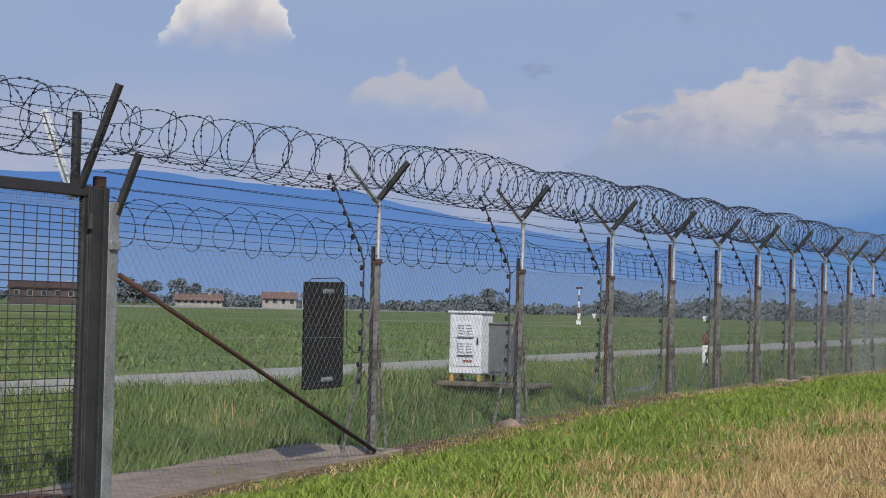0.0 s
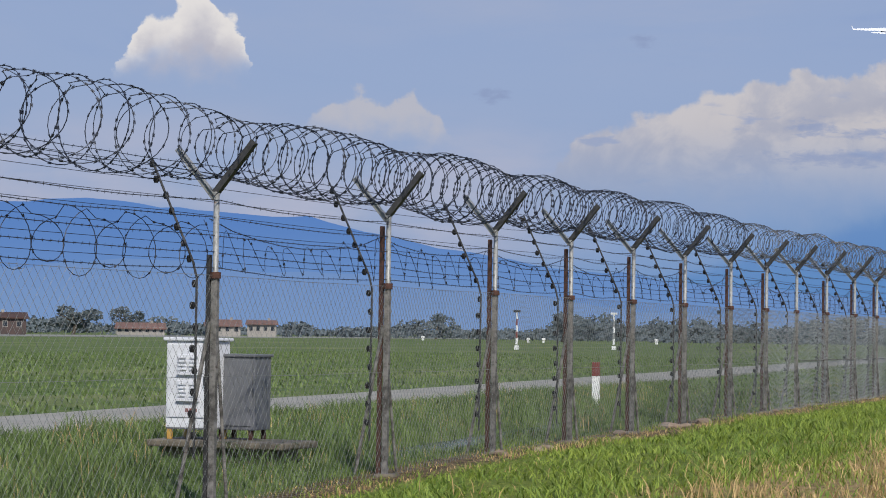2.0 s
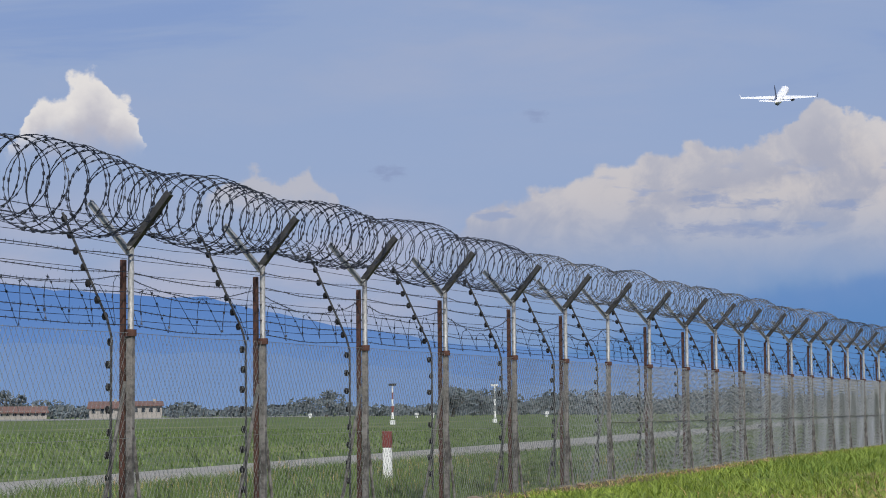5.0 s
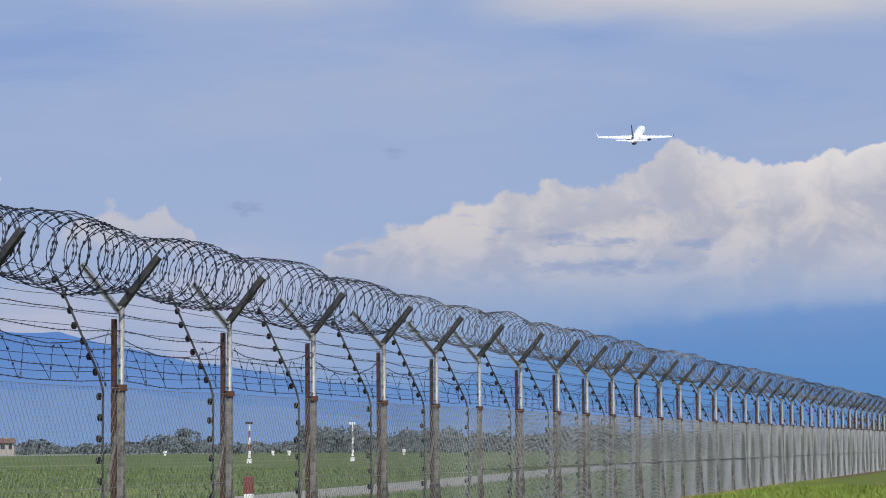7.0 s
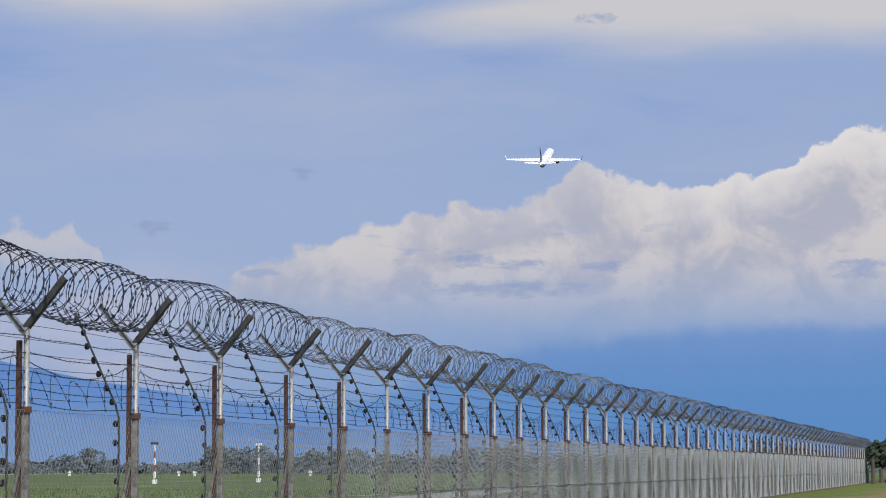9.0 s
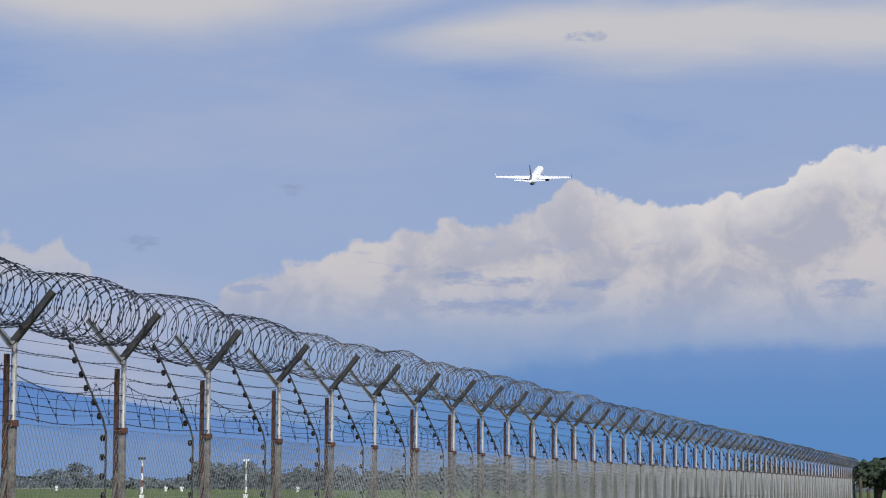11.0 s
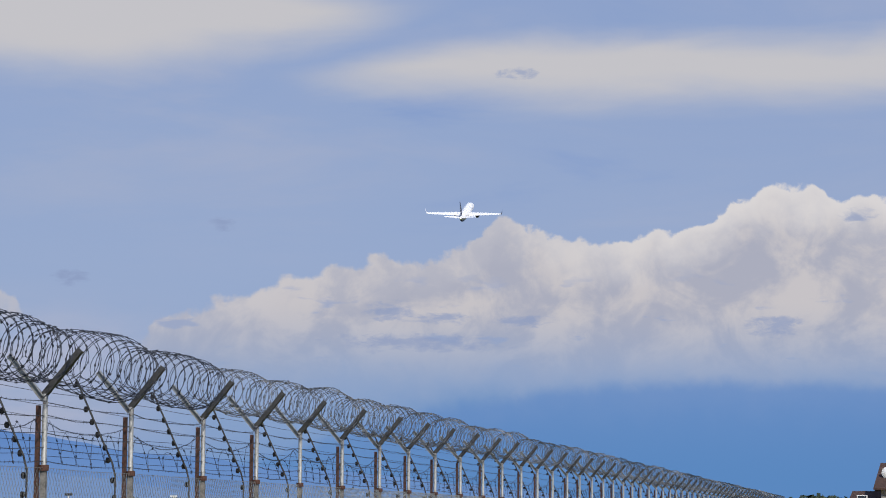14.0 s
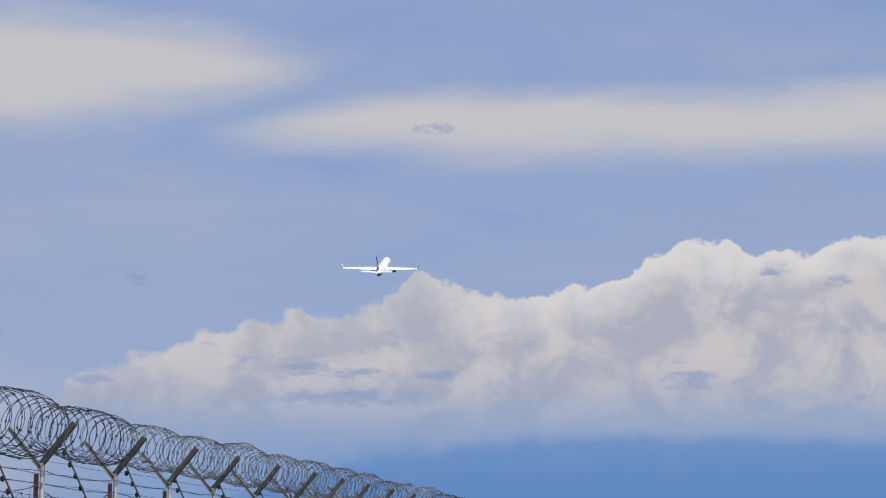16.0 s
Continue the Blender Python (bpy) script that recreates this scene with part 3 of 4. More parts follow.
def build_roadside_house():
    """The house whose roof shows at the end of the lane: dark roof, tiled roof behind, skylights and a dish."""
    at = Vector((9.5, 246, -0.5))
    h = thing("house", "white house with dark brown roof, skylights and a satellite dish", "house", Matrix.Translation(at))
    part("wall", Build().box((-3.2, -4, -0.3), (14, 6, 5.8)), PLASTER, h)
    part("wall", Build().box((-6.2, -3, -0.3), (-3.2, 5, 4.0)), PLASTER, h)

    def slope(b, x0, x1, y0, y1, z0, z1, tip):
        lo = [(x0, y0, z0), (x1, y0, z0), (x1 - tip * 0.2, y1, z1), (x0 + tip, y1, z1)]
        b.raw(lo + [(x, y, z + 0.2) for x, y, z in lo], [(3, 2, 1, 0), (4, 5, 6, 7), (0, 1, 5, 4), (1, 2, 6, 5), (2, 3, 7, 6), (3, 0, 4, 7)])
    b = Build()
    slope(b, -4.0, -0.5, -4.7, 0.5, 5.55, 8.35, 0.75)
    slope(b, -4.0, -0.5, 6.5, 0.7, 5.55, 8.35, 0.75)
    roof = part("roof", b, ROOF_BROWN, h, "dark brown tiled roof")
    b = Build()
    slope(b, -0.42, 15, -4.7, 0.6, 5.55, 8.5, 0.1)
    part("roof", b, ROOF_TILE, h, "reddish tiled roof")
    b = Build()
    slope(b, -6.8, -3.0, -3.7, 0.4, 3.9, 5.3, 0.5)
    part("roof", b, ROOF_BROWN, h, "lower dark brown roof")
    dish = Build()
    for k in range(4):
        r0, r1 = 0.17 * k, 0.17 * (k + 1)
        for s in range(16):
            a0, a1 = 2 * math.pi * s / 16, 2 * math.pi * (s + 1) / 16
            dish.raw([(r * math.cos(a), 0.25 * r * r * 2 - 0.2, r * math.sin(a)) for r, a in ((r0 + 0.001, a0), (r1, a0), (r1, a1), (r0 + 0.001, a1))], [(0, 1, 2, 3)])
    dish.tube([(0, -0.3, 0), (0, 0.5, -0.5)], 0.04, 6)
    d = part("satellite_dish", dish, WHITE, roof, "round white satellite dish", pose(-2.45, -2.7, 7.4))
    sky_b = Build().bevel_box((-0.25, -0.06, -0.55), (0.25, 0.06, 0.55), 0.03)
    part("skylight", sky_b, WHITE, roof, "bright skylight frame", pose(-0.85, -2.0, 7.45, -60))
    for x in (-5.2, -1.5, 1.2):
        w = part("window", Build().box((x - 0.55, -4.06, 3.6), (x + 0.55, -3.98, 5.0)), WHITE, h)
        part("pane", Build().box((x - 0.46, -4.09, 3.68), (x + 0.46, -4.05, 4.92)), GLASS, w)


build_roadside_house()


def build_runway_markers():
    for az, dist, tall, red in ((20.9, 210, 3.6, True), (18.3, 230, 3.7, False), (17.0, 420, 0.7, False), (20.3, 430, 0.6, False), (19.9, 430, 0.6, False), (23.0, 460, 0.6, False)):
        p = far(az, dist)
        m = thing("marker_mast", "slim red and white airfield marker mast in grass" if tall > 2 else "small white airfield marker board in grass", "mast", Matrix.Translation(p), "airfield markers")
        part("foot", Build().bevel_box((-0.2, -0.2, -0.1), (0.2, 0.2, 0.4), 0.04), WHITE, m)
        if tall > 2:
            n = 5
            for k in range(n):
                z0, z1 = 0.5 + (tall - 0.5) * k / n, 0.5 + (tall - 0.5) * (k + 1) / n
                part("mast_band", Build().tube([(0, 0, z0), (0, 0, z1)], 0.12 - 0.012 * k, 8), (WHITE if k % 2 == 0 else (RED if red else GALV)), m)
            part("lamp", Build().bevel_box((-0.35, -0.12, tall), (0.35, 0.12, tall + 0.22), 0.03), WHITE if not red else DARK_STEEL, m)
        else:
            part("board", Build().bevel_box((-0.35, -0.06, 0.5), (0.35, 0.06, tall + 0.3), 0.02), WHITE, m)


build_runway_markers()

# ---- airliner climbing away ----


def build_airliner():
    a = radians(10.95)
    dist, el = 1030.0, radians(7.83)
    at = Vector((EYE.x - dist * math.cos(el) * math.sin(a), EYE.y + dist * math.cos(el) * math.cos(a), EYE.z + dist * math.sin(el)))
    # nose along +y
    p = thing("airliner", "white twin-engine airliner with dark blue tail climbing away", "airplane", Matrix.Translation(at) @ pose(0, 0, 0, 19, 1.5, 3.5))
    rows = [(-19.5, 0.25, 0.9), (-17.5, 0.7, 0.8), (-14, 1.25, 0.45), (-9, 1.85, 0.1), (-5, 1.98, 0), (10, 1.98, 0), (14, 1.9, -0.05), (17, 1.5, -0.25), (18.8, 0.85, -0.45), (19.6, 0.2, -0.55)]
    body = Build().tube([(0, y, z) for y, r, z in rows], [r for y, r, z in rows], 24)
    part("fuselage", body, PLANE_WHITE, p, smooth=True)
    part("belly", Build().tube([(0, -16.5, -0.42), (0, -12, -0.95), (0, -4, -1.25), (0, 5, -1.25), (0, 11, -0.95)], [0.35, 1.0, 1.15, 1.15, 0.7], 16), PLANE_NAVY, p, "dark blue underside")

    def foil(b, root, tip, root_c, tip_c, thick, up):
        """A tapered wing from root to tip; chord along y."""
        prof = ((0.5, 0), (0.3, 0.5), (-0.1, 0.45), (-0.5, 0.0), (-0.1, -0.35), (0.3, -0.4))
        ring = []
        for (x, y, z), c, t in ((root, root_c, thick), (tip, tip_c, thick * 0.45)):
            ring += [(x + (u * t if up else 0), y + q * c, z + (0 if up else u * t)) for q, u in prof]
        b.raw(ring, [(i, (i + 1) % 6, 6 + (i + 1) % 6, 6 + i) for i in range(6)] + [tuple(range(5, -1, -1)), tuple(range(6, 12))])
    for s in (-1, 1):
        b = Build()
        foil(b, (s * 1.2, 1.0, -1.1), (s * 17.0, -6.0, 0.55), 7.2, 1.9, 1.2, False)
        wing = part("wing", b, PLANE_WHITE, p, "white wing")
        b = Build()
        foil(b, (s * 17.0, -6.0, 0.5), (s * 17.6, -7.2, 2.7), 1.7, 0.7, 0.25, True)
        part("winglet", b, PLANE_NAVY if s > 0 else PLANE_WHITE, wing)
        b = Build()
        foil(b, (s * 0.5, -16.5, 1.0), (s * 7.0, -19.5, 1.8), 3.6, 1.6, 0.7, False)
        part("tailplane", b, PLANE_WHITE, p, "white tailplane")
        eng = part("engine", Build().tube([(s * 4.9, 5.2, -2.0), (s * 4.9, 4.6, -2.0), (s * 4.9, 2.4, -2.0), (s * 4.9, 0.8, -1.95)], [0.9, 1.05, 1.0, 0.6], 16), PLANE_NAVY, p, "dark blue engine")
        part("exhaust", Build().tube([(s * 4.9, 0.9, -1.95), (s * 4.9, 0.0, -1.95)], [0.45, 0.3], 12), DARK_STEEL, eng)
    b = Build()
    foil(b, (0, -14.6, 1.3), (0, -19.2, 8.6), 5.6, 2.0, 0.5, True)
    part("fin", b, PLANE_NAVY, p, "dark blue tail fin")


build_airliner()

# ---- perimeter fence ----
POSTS = [-0.35, 4.59, 8.56, 11.83, 14.70, 17.48, 20.19, 22.96, 25.38, 27.71, 30.28, 32.92, 35.25]
while POSTS[-1] < 163:
    POSTS.append(POSTS[-1] + 2.46 + 0.12 * math.sin(len(POSTS) * 2.3))
GATE_Y = -6.55
RNG = random.Random(21)
fence = thing("perimeter_fence", "tall chain-link airfield fence on galvanised posts with Y-shaped arms", "fence")


def angle_iron(b, a, c, wide, thick=0.006):
    """An L-section bar from a to c."""
    a, c = Vector(a), Vector(c)
    d = (c - a).normalized()
    u = Vector((0, 1, 0))
    w = d.cross(u).normalized()
    for s, t in ((u, w), (w, u)):
        q = [a + s * -wide / 2 * (s is u) + t * o for o in (0, thick)] + [a + s * (wide / 2 if s is u else wide) + t * o for o in (0, thick)]
        r = [x + (c - a) for x in q]
        b.raw([tuple(x) for x in (q[0], q[2], q[3], q[1], r[0], r[2], r[3], r[1])],
              [(3, 2, 1, 0), (4, 5, 6, 7), (0, 1, 5, 4), (1, 2, 6, 5), (2, 3, 7, 6), (3, 0, 4, 7)])


ROD = [(-0.16, -0.06, 0.25), (-0.16, -0.06, 1.90), (-0.20, -0.06, 2.05), (-0.66, -0.06, 3.02)]


def rod_point(z):
    """x of the insulator rod at height z."""
    return float(np.interp(z, [q[2] for q in ROD], [q[0] for q in ROD]))


INSULATOR_Z = [0.45 + 0.2 * k for k in range(8)] + [2.08 + 0.148 * k for k in range(7)]


def post_meshes():
    m = {}
    m["pole"] = Build().tube([(0, 0, -0.8), (0, 0, 1.2), (0, 0, 2.7)], [0.030, 0.029, 0.028], 12).mesh("pole", GALV, True)
    m["sleeve"] = Build().bevel_box((-0.031, -0.031, -0.8), (0.031, 0.031, 1.93), 0.006).mesh("sleeve", WORN)
    m["old"] = Build().bevel_box((-0.022, -0.026, -0.8), (0.022, 0.026, 2.58), 0.006).mesh("old_post", RUST)
    m["short"] = Build().bevel_box((-0.020, -0.022, -0.8), (0.020, 0.022, 2.12), 0.005).mesh("old_post", DARK_STEEL)
    # shade on the outer arm's underside is put into its darker steel
    b = Build()
    angle_iron(b, (0.0, 0, 2.66), (0.40, 0, 3.14), 0.072)
    m["arm_out"] = b.mesh("arm", ARM_STEEL)
    b = Build()
    angle_iron(b, (0.0, 0, 2.66), (-0.40, 0, 3.13), 0.06)
    m["arm_in"] = b.mesh("arm", GALV)
    m["strut"] = Build().tube([(-0.03, -0.04, 1.5), (-0.42, -0.05, -0.6)], 0.02, 8).mesh("strut", WORN)
    m["strut2"] = Build().tube([(-0.02, 0.05, 1.35), (0.08, 0.24, -0.6)], 0.017, 8).mesh("strut", WORN)
    m["rod"] = Build().tube(ROD, 0.012, 7).mesh("insulator_rod", ARM_STEEL)
    b = Build().tube([(0, 0, 0), (0.035, -0.02, 0)], [0.011, 0.011], 6)
    b.tube([(0.035, -0.02, -0.034), (0.035, -0.02, -0.012), (0.035, -0.02, 0.012), (0.035, -0.02, 0.034)], [0.017, 0.027, 0.027, 0.017], 8)
    m["insulator"] = b.mesh("insulator", BLACK)
    m["clamp"] = Build().tube([(0, 0, -0.03), (0, 0, 0.03)], 0.055, 10).mesh("clamp", RUST)
    m["foot"] = Build().bevel_box((-0.12, -0.13, -0.08), (0.12, 0.13, 0.025), 0.025).mesh("footing", DARK_CONCRETE)
    return m


PM = post_meshes()


def build_posts():
    for i, y in enumerate(POSTS):
        lean = RNG.uniform(-0.6, 0.6)
        post = part("fence_post", PM["pole"], None, fence, at=pose(0, y, 0, RNG.uniform(-0.4, 0.4), 0, lean))
        part("arm", PM["arm_out"], None, post)
        part("arm", PM["arm_in"], None, post)
        part("strut", PM["strut"], None, post)
        part("strut", PM["strut2"], None, post, at=pose(0, 0, 0, RNG.uniform(-2, 2)))
        part("insulator_rod", PM["rod"], None, post)
        part("sleeve", PM["sleeve"], None, post, "worn brown-grey lower sleeve")
        if i >= 2 and i != 9:
            part("old_post", PM["old"], None, post, "rusty old iron post", pose(-0.066, -0.02, 0))
        elif i < 2:
            part("old_post", PM["short"], None, post, "dark old iron post", pose(-0.055, -0.02, 0))
        part("clamp", PM["clamp"], None, post, at=pose(0, 0, 1.93))
        part("footing", PM["foot"], None, post, at=pose(RNG.uniform(-0.03, 0.03), 0, rise(0, y), 0, 0, RNG.uniform(-12, 12)))
        if i < 14:
            for z in INSULATOR_Z:
                part("insulator", PM["insulator"], None, post, at=pose(rod_point(z), -0.06, z, 0, 0, RNG.uniform(150, 215)))
    # the same black insulators on the posts further off
    b = Build()
    for y in POSTS[14:]:
        for z in INSULATOR_Z:
            x = rod_point(z)
            b.box((x - 0.05, y - 0.13, z - 0.025), (x, y - 0.08, z + 0.025))
    tagged(part("insulator", b, BLACK, fence), kind="stuff")


build_posts()


def build_chain_link():
    """Woven diamonds: slanting wires both ways in every bay, with a line wire at top, middle and foot."""
    ends = [GATE_Y + 0.03] + POSTS
    top, step, slope = 1.93, 0.085, 0.62
    for i in range(len(ends) - 1):
        y0, y1 = ends[i], ends[i + 1]
        st = step * (1.0 if i > 2 else 1.5 - 0.12 * i)
        low = rise(0, (y0 + y1) / 2) - 0.03
        tall = top - low
        run = tall * slope * st / step
        r = 0.0018 if i < 7 else min(0.0052, 0.0022 + 0.00022 * (i - 7))
        v, f = [], []
        for s in (-1, 1):
            k = y0 - run if s > 0 else y0
            stop = y1 if s > 0 else y1 + run
            while k < stop:
                a, c = 0.0, 1.0
                ya, yc = k, k + s * run
                # trim to the bay
                if s > 0:
                    a, c = max(0.0, (y0 - ya) / run), min(1.0, (y1 - ya) / run)
                else:
                    a, c = max(0.0, (ya - y1) / run), min(1.0, (ya - y0) / run)
                if c - a > 0.02:
                    bow = 0.012 * math.sin(k * 3.1 + i)
                    p = [(s * 0.002 + bow, ya + s * run * q, low + tall * q) for q in (a, c)]
                    n = len(v)
                    for x, y, z in p:
                        v += [(x + r, y, z), (x, y - r * 0.85, z + r * 0.55 * s), (x - r, y, z), (x, y + r * 0.85, z - r * 0.55 * s)]
                    f += [(n + j, n + (j + 1) % 4, n + 4 + (j + 1) % 4, n + 4 + j) for j in range(4)]
                k += st
        b = Build().raw(v, f)
        for z in (low, 1.0, top):
            b.tube([(0.004, y0, z), (0.004, (y0 + y1) / 2, z - 0.012), (0.004, y1, z)], 0.0028, 4, False)
        if i > 9:
            part("line_wire", Build().tube([(0.02, y0, 1.03), (0.02, (y0 + y1) / 2, 1.015), (0.02, y1, 1.03)], 0.007, 5, False), WORN, fence)
        # far bays take the lighter copy, brightness painted into the wire
        part("chain_link_panel", b, MESH_WIRE if i < 9 else MESH_FAR_LIT, fence)


build_chain_link()


def sag(y0, y1, z, drop, x0=0.0, x1=None, n=7, wave=0.0, seed=0):
    x1 = x0 if x1 is None else x1
    out = []
    for k in range(n):
        u = k / (n - 1)
        out.append((x0 + (x1 - x0) * u + wave * noise.noise((y0 + u * 7, seed, 0)), y0 + (y1 - y0) * u,
                    z - drop * 4 * u * (1 - u) + wave * noise.noise((seed, y0 + u * 9, 3))))
    return out


def barbs(b, path, every, size):
    """Short twisted barbs along a strand."""
    p = [Vector(q) for q in path]
    total = sum((p[i + 1] - p[i]).length for i in range(len(p) - 1))
    s, i, acc = every * 0.5, 0, 0.0
    while s < total:
        while i < len(p) - 2 and acc + (p[i + 1] - p[i]).length < s:
            acc += (p[i + 1] - p[i]).length
            i += 1
        d = p[i + 1] - p[i]
        q = p[i] + d * ((s - acc) / max(d.length, 1e-6))
        a = RNG.uniform(0, 3.1)
        for t in (a, a + 1.4):
            w = Vector((math.cos(t), 0.25, math.sin(t))) * size
            e = Vector((0, 0.006, 0))
            b.raw([tuple(q - w), tuple(q + e), tuple(q + w), tuple(q - e)], [(0, 1, 2, 3)])
        s += every


def build_strands():
    """Barbed strands over the mesh and thin signal wires on the insulators, bay by bay."""
    ends = [-10.4, GATE_Y - 0.2] + POSTS
    rest, rest_thin = Build(), Build()
    for i in range(len(ends) - 1):
        y0, y1 = ends[i], ends[i + 1]
        near = i < 16
        for k, z in enumerate((2.00, 2.14, 2.30, 2.47, 2.62)):
            if i == 0:
                z += 0.72
            path = sag(y0, y1, z, RNG.uniform(0.01, 0.05), 0.0, wave=0.02, seed=k + i)
            b = Build() if near else rest
            b.tube(path, 0.0047 if near else 0.004, 4, False)
            if near:
                barbs(b, path, 0.12, 0.024)
                part("barbed_strand", b, BARBED, fence)
        for k, z in enumerate(INSULATOR_Z[8:]):
            if i == 0:
                continue
            x = rod_point(z) - 0.03
            b = Build() if near else rest_thin
            b.tube(sag(y0 - 0.1, y1 - 0.1, z, RNG.uniform(0.0, 0.025), x, n=5, wave=0.008, seed=k), 0.003, 3, False)
            if near:
                part("signal_wire", b, BARBED, fence)
    tagged(part("barbed_strand", rest, BARBED, fence), kind="stuff")
    tagged(part("signal_wire", rest_thin, BARBED, fence), kind="stuff")


build_strands()

# ---- razor wire ----


def razor(b, path, r, blade, every, sides=3):
    b.tube(path, r, sides, False)
    p = [Vector(q) for q in path]
    acc = 0.0
    for i in range(len(p) - 1):
        d = p[i + 1] - p[i]
        acc += d.length
        if acc > every:
            acc = 0.0
            q = p[i]
            n = d.normalized()
            w = n.cross(Vector((RNG.gauss(0, 1), RNG.gauss(0, 1), RNG.gauss(0, 1)))).normalized() * blade * 0.5
            n = n * blade
            b.raw([tuple(q - n - w), tuple(q - n * 0.2), tuple(q - n + w), tuple(q + n + w), tuple(q + n * 0.2), tuple(q + n - w)], [(0, 1, 4, 5), (1, 2, 3, 4)])


def build_coils():
    """Concertina rolls in the Y arms; each bay's roll swells and is pinched just past its post."""
    ends = [-10.7, GATE_Y] + POSTS
    for i in range(len(ends) - 1):
        y0, y1 = ends[i] + 0.12, ends[i + 1] + 0.18
        near = i < 17
        gap = (0.33, 0.36, 0.25, 0.18, 0.155, 0.145)[i] if i < 6 else 0.145
        loops = max(6, round((y1 - y0) / gap))
        seg = 30 if i < 8 else (24 if near else 16)
        swell = RNG.uniform(0.93, 1.08)
        coil = thing("razor_wire_coil", "dull steel razor-wire coil lying in the Y arms of the fence", "razor wire", Matrix.Translation((0, y0, 0)), "razor coils along the fence top")
        path = []
        phase = RNG.uniform(0, 6)
        slump = RNG.uniform(0.0, 0.03)
        full = 0.96 if i < 2 or i > 8 else 1.10
        for k in range(loops * seg + 1):
            u = k / (loops * seg)
            turn = k // seg
            a = 2 * math.pi * k / seg + phase
            # neighbouring loops are clipped together: they lean to and fro and differ a little in size
            lean = (0.75 if turn % 2 else -0.65) * gap + 0.8 * gap * noise.noise((turn * 1.7, i, 3.0))
            size = 1 + 0.10 * noise.noise((turn * 0.83, i * 2.1, 11.0))
            rad = size * swell * full * (0.240 + 0.085 * math.sin(math.pi * u ** 1.25)) + 0.014 * noise.noise((k * 0.21, i * 3.1, 5.0))
            y = (y1 - y0) * u + lean * math.cos(a) + 0.02 * noise.noise((k * 0.2, i, 1))
            zc = (3.07 if i < 2 else 3.12) - slump * math.sin(math.pi * u) + 0.015 * noise.noise((u * 3, i, 7))
            path.append((rad * math.cos(a) * 1.05, y, zc + rad * math.sin(a)))
        b = Build()
        razor(b, path, 0.0044 if i < 6 else 0.0040, 0.022 if i < 7 else 0.021, 0.065 if i < 7 else (0.13 if near else 0.25), 4 if near else 3)
        part("coil_wire", b, RAZOR if i < 9 else RAZOR_FAR_PALE, coil)
        for x, z in ((-0.24, 2.90), (0.24, 2.90), (0.02, 2.83)):
            b = Build().tube(sag(-0.12, y1 - y0 - 0.18, z, 0.02, x, n=7, wave=0.03, seed=i), 0.0038, 4, False)
            if near:
                barbs(b, sag(-0.12, y1 - y0 - 0.18, z, 0.02, x, n=7, wave=0.03, seed=i), 0.14, 0.022)
            part("line_wire", b, RAZOR, coil)


build_coils()


def build_lower_coils():
    """A single stretched coil over the mesh: wide round loops by the gate, pulled out into a slack zigzag further on."""
    ends = [GATE_Y] + POSTS
    for i in range(min(26, len(ends) - 1)):
        y0, y1 = ends[i], ends[i + 1]
        path = []
        if i < 2:
            loops = max(3, round((y1 - y0) / (0.66 if i == 0 else 0.48)))
            for k in range(loops * 20 + 1):
                u = k / (loops * 20)
                turn = k // 20
                a = 2 * math.pi * k / 20
                wide = 0.22 + 0.14 * noise.noise((turn * 1.3, i, 4.0))
                tall = 0.245 * (1 + 0.35 * noise.noise((turn * 0.9, i, 2.0)))
                path.append((-0.10 + 0.10 * math.sin(a), y0 + (y1 - y0) * u + wide * math.sin(a), 2.15 + tall * math.cos(a)))
        else:
            waves = max(3, round((y1 - y0) / RNG.uniform(0.42, 0.60)))
            slack = RNG.uniform(0.10, 0.20)
            for k in range(waves * 10 + 1):
                u = k / (waves * 10)
                top = 2.44 - slack * 4 * u * (1 - u)
                swing = 0.5 + 0.5 * math.cos(2 * math.pi * k / 10)
                z = 1.98 + (top - 1.98) * swing + 0.09 * noise.noise((k * 0.25, i, 2.0))
                path.append((-0.09 + 0.05 * math.sin(math.pi * k / 5), y0 + (y1 - y0) * u - 0.10 * math.sin(2 * math.pi * k / 10 + 0.9) + 0.08 * noise.noise((k * 0.3, i, 8.0)), z))
        b = Build()
        razor(b, path, 0.0044 if i < 2 else 0.0032, 0.020, 0.10)
        if i >= 2:
            rope = sag(y0, y1, 2.45, slack, -0.08, n=9, wave=0.02, seed=i)
            b.tube(rope, 0.0045, 4, False)
            barbs(b, rope, 0.10, 0.024)
        solid("razor_wire_coil", b, RAZOR, "thin stretched razor-wire coil tied above the chain-link", "razor wire", "lower razor coils")


build_lower_coils()

# ---- gate, brace and panel ----


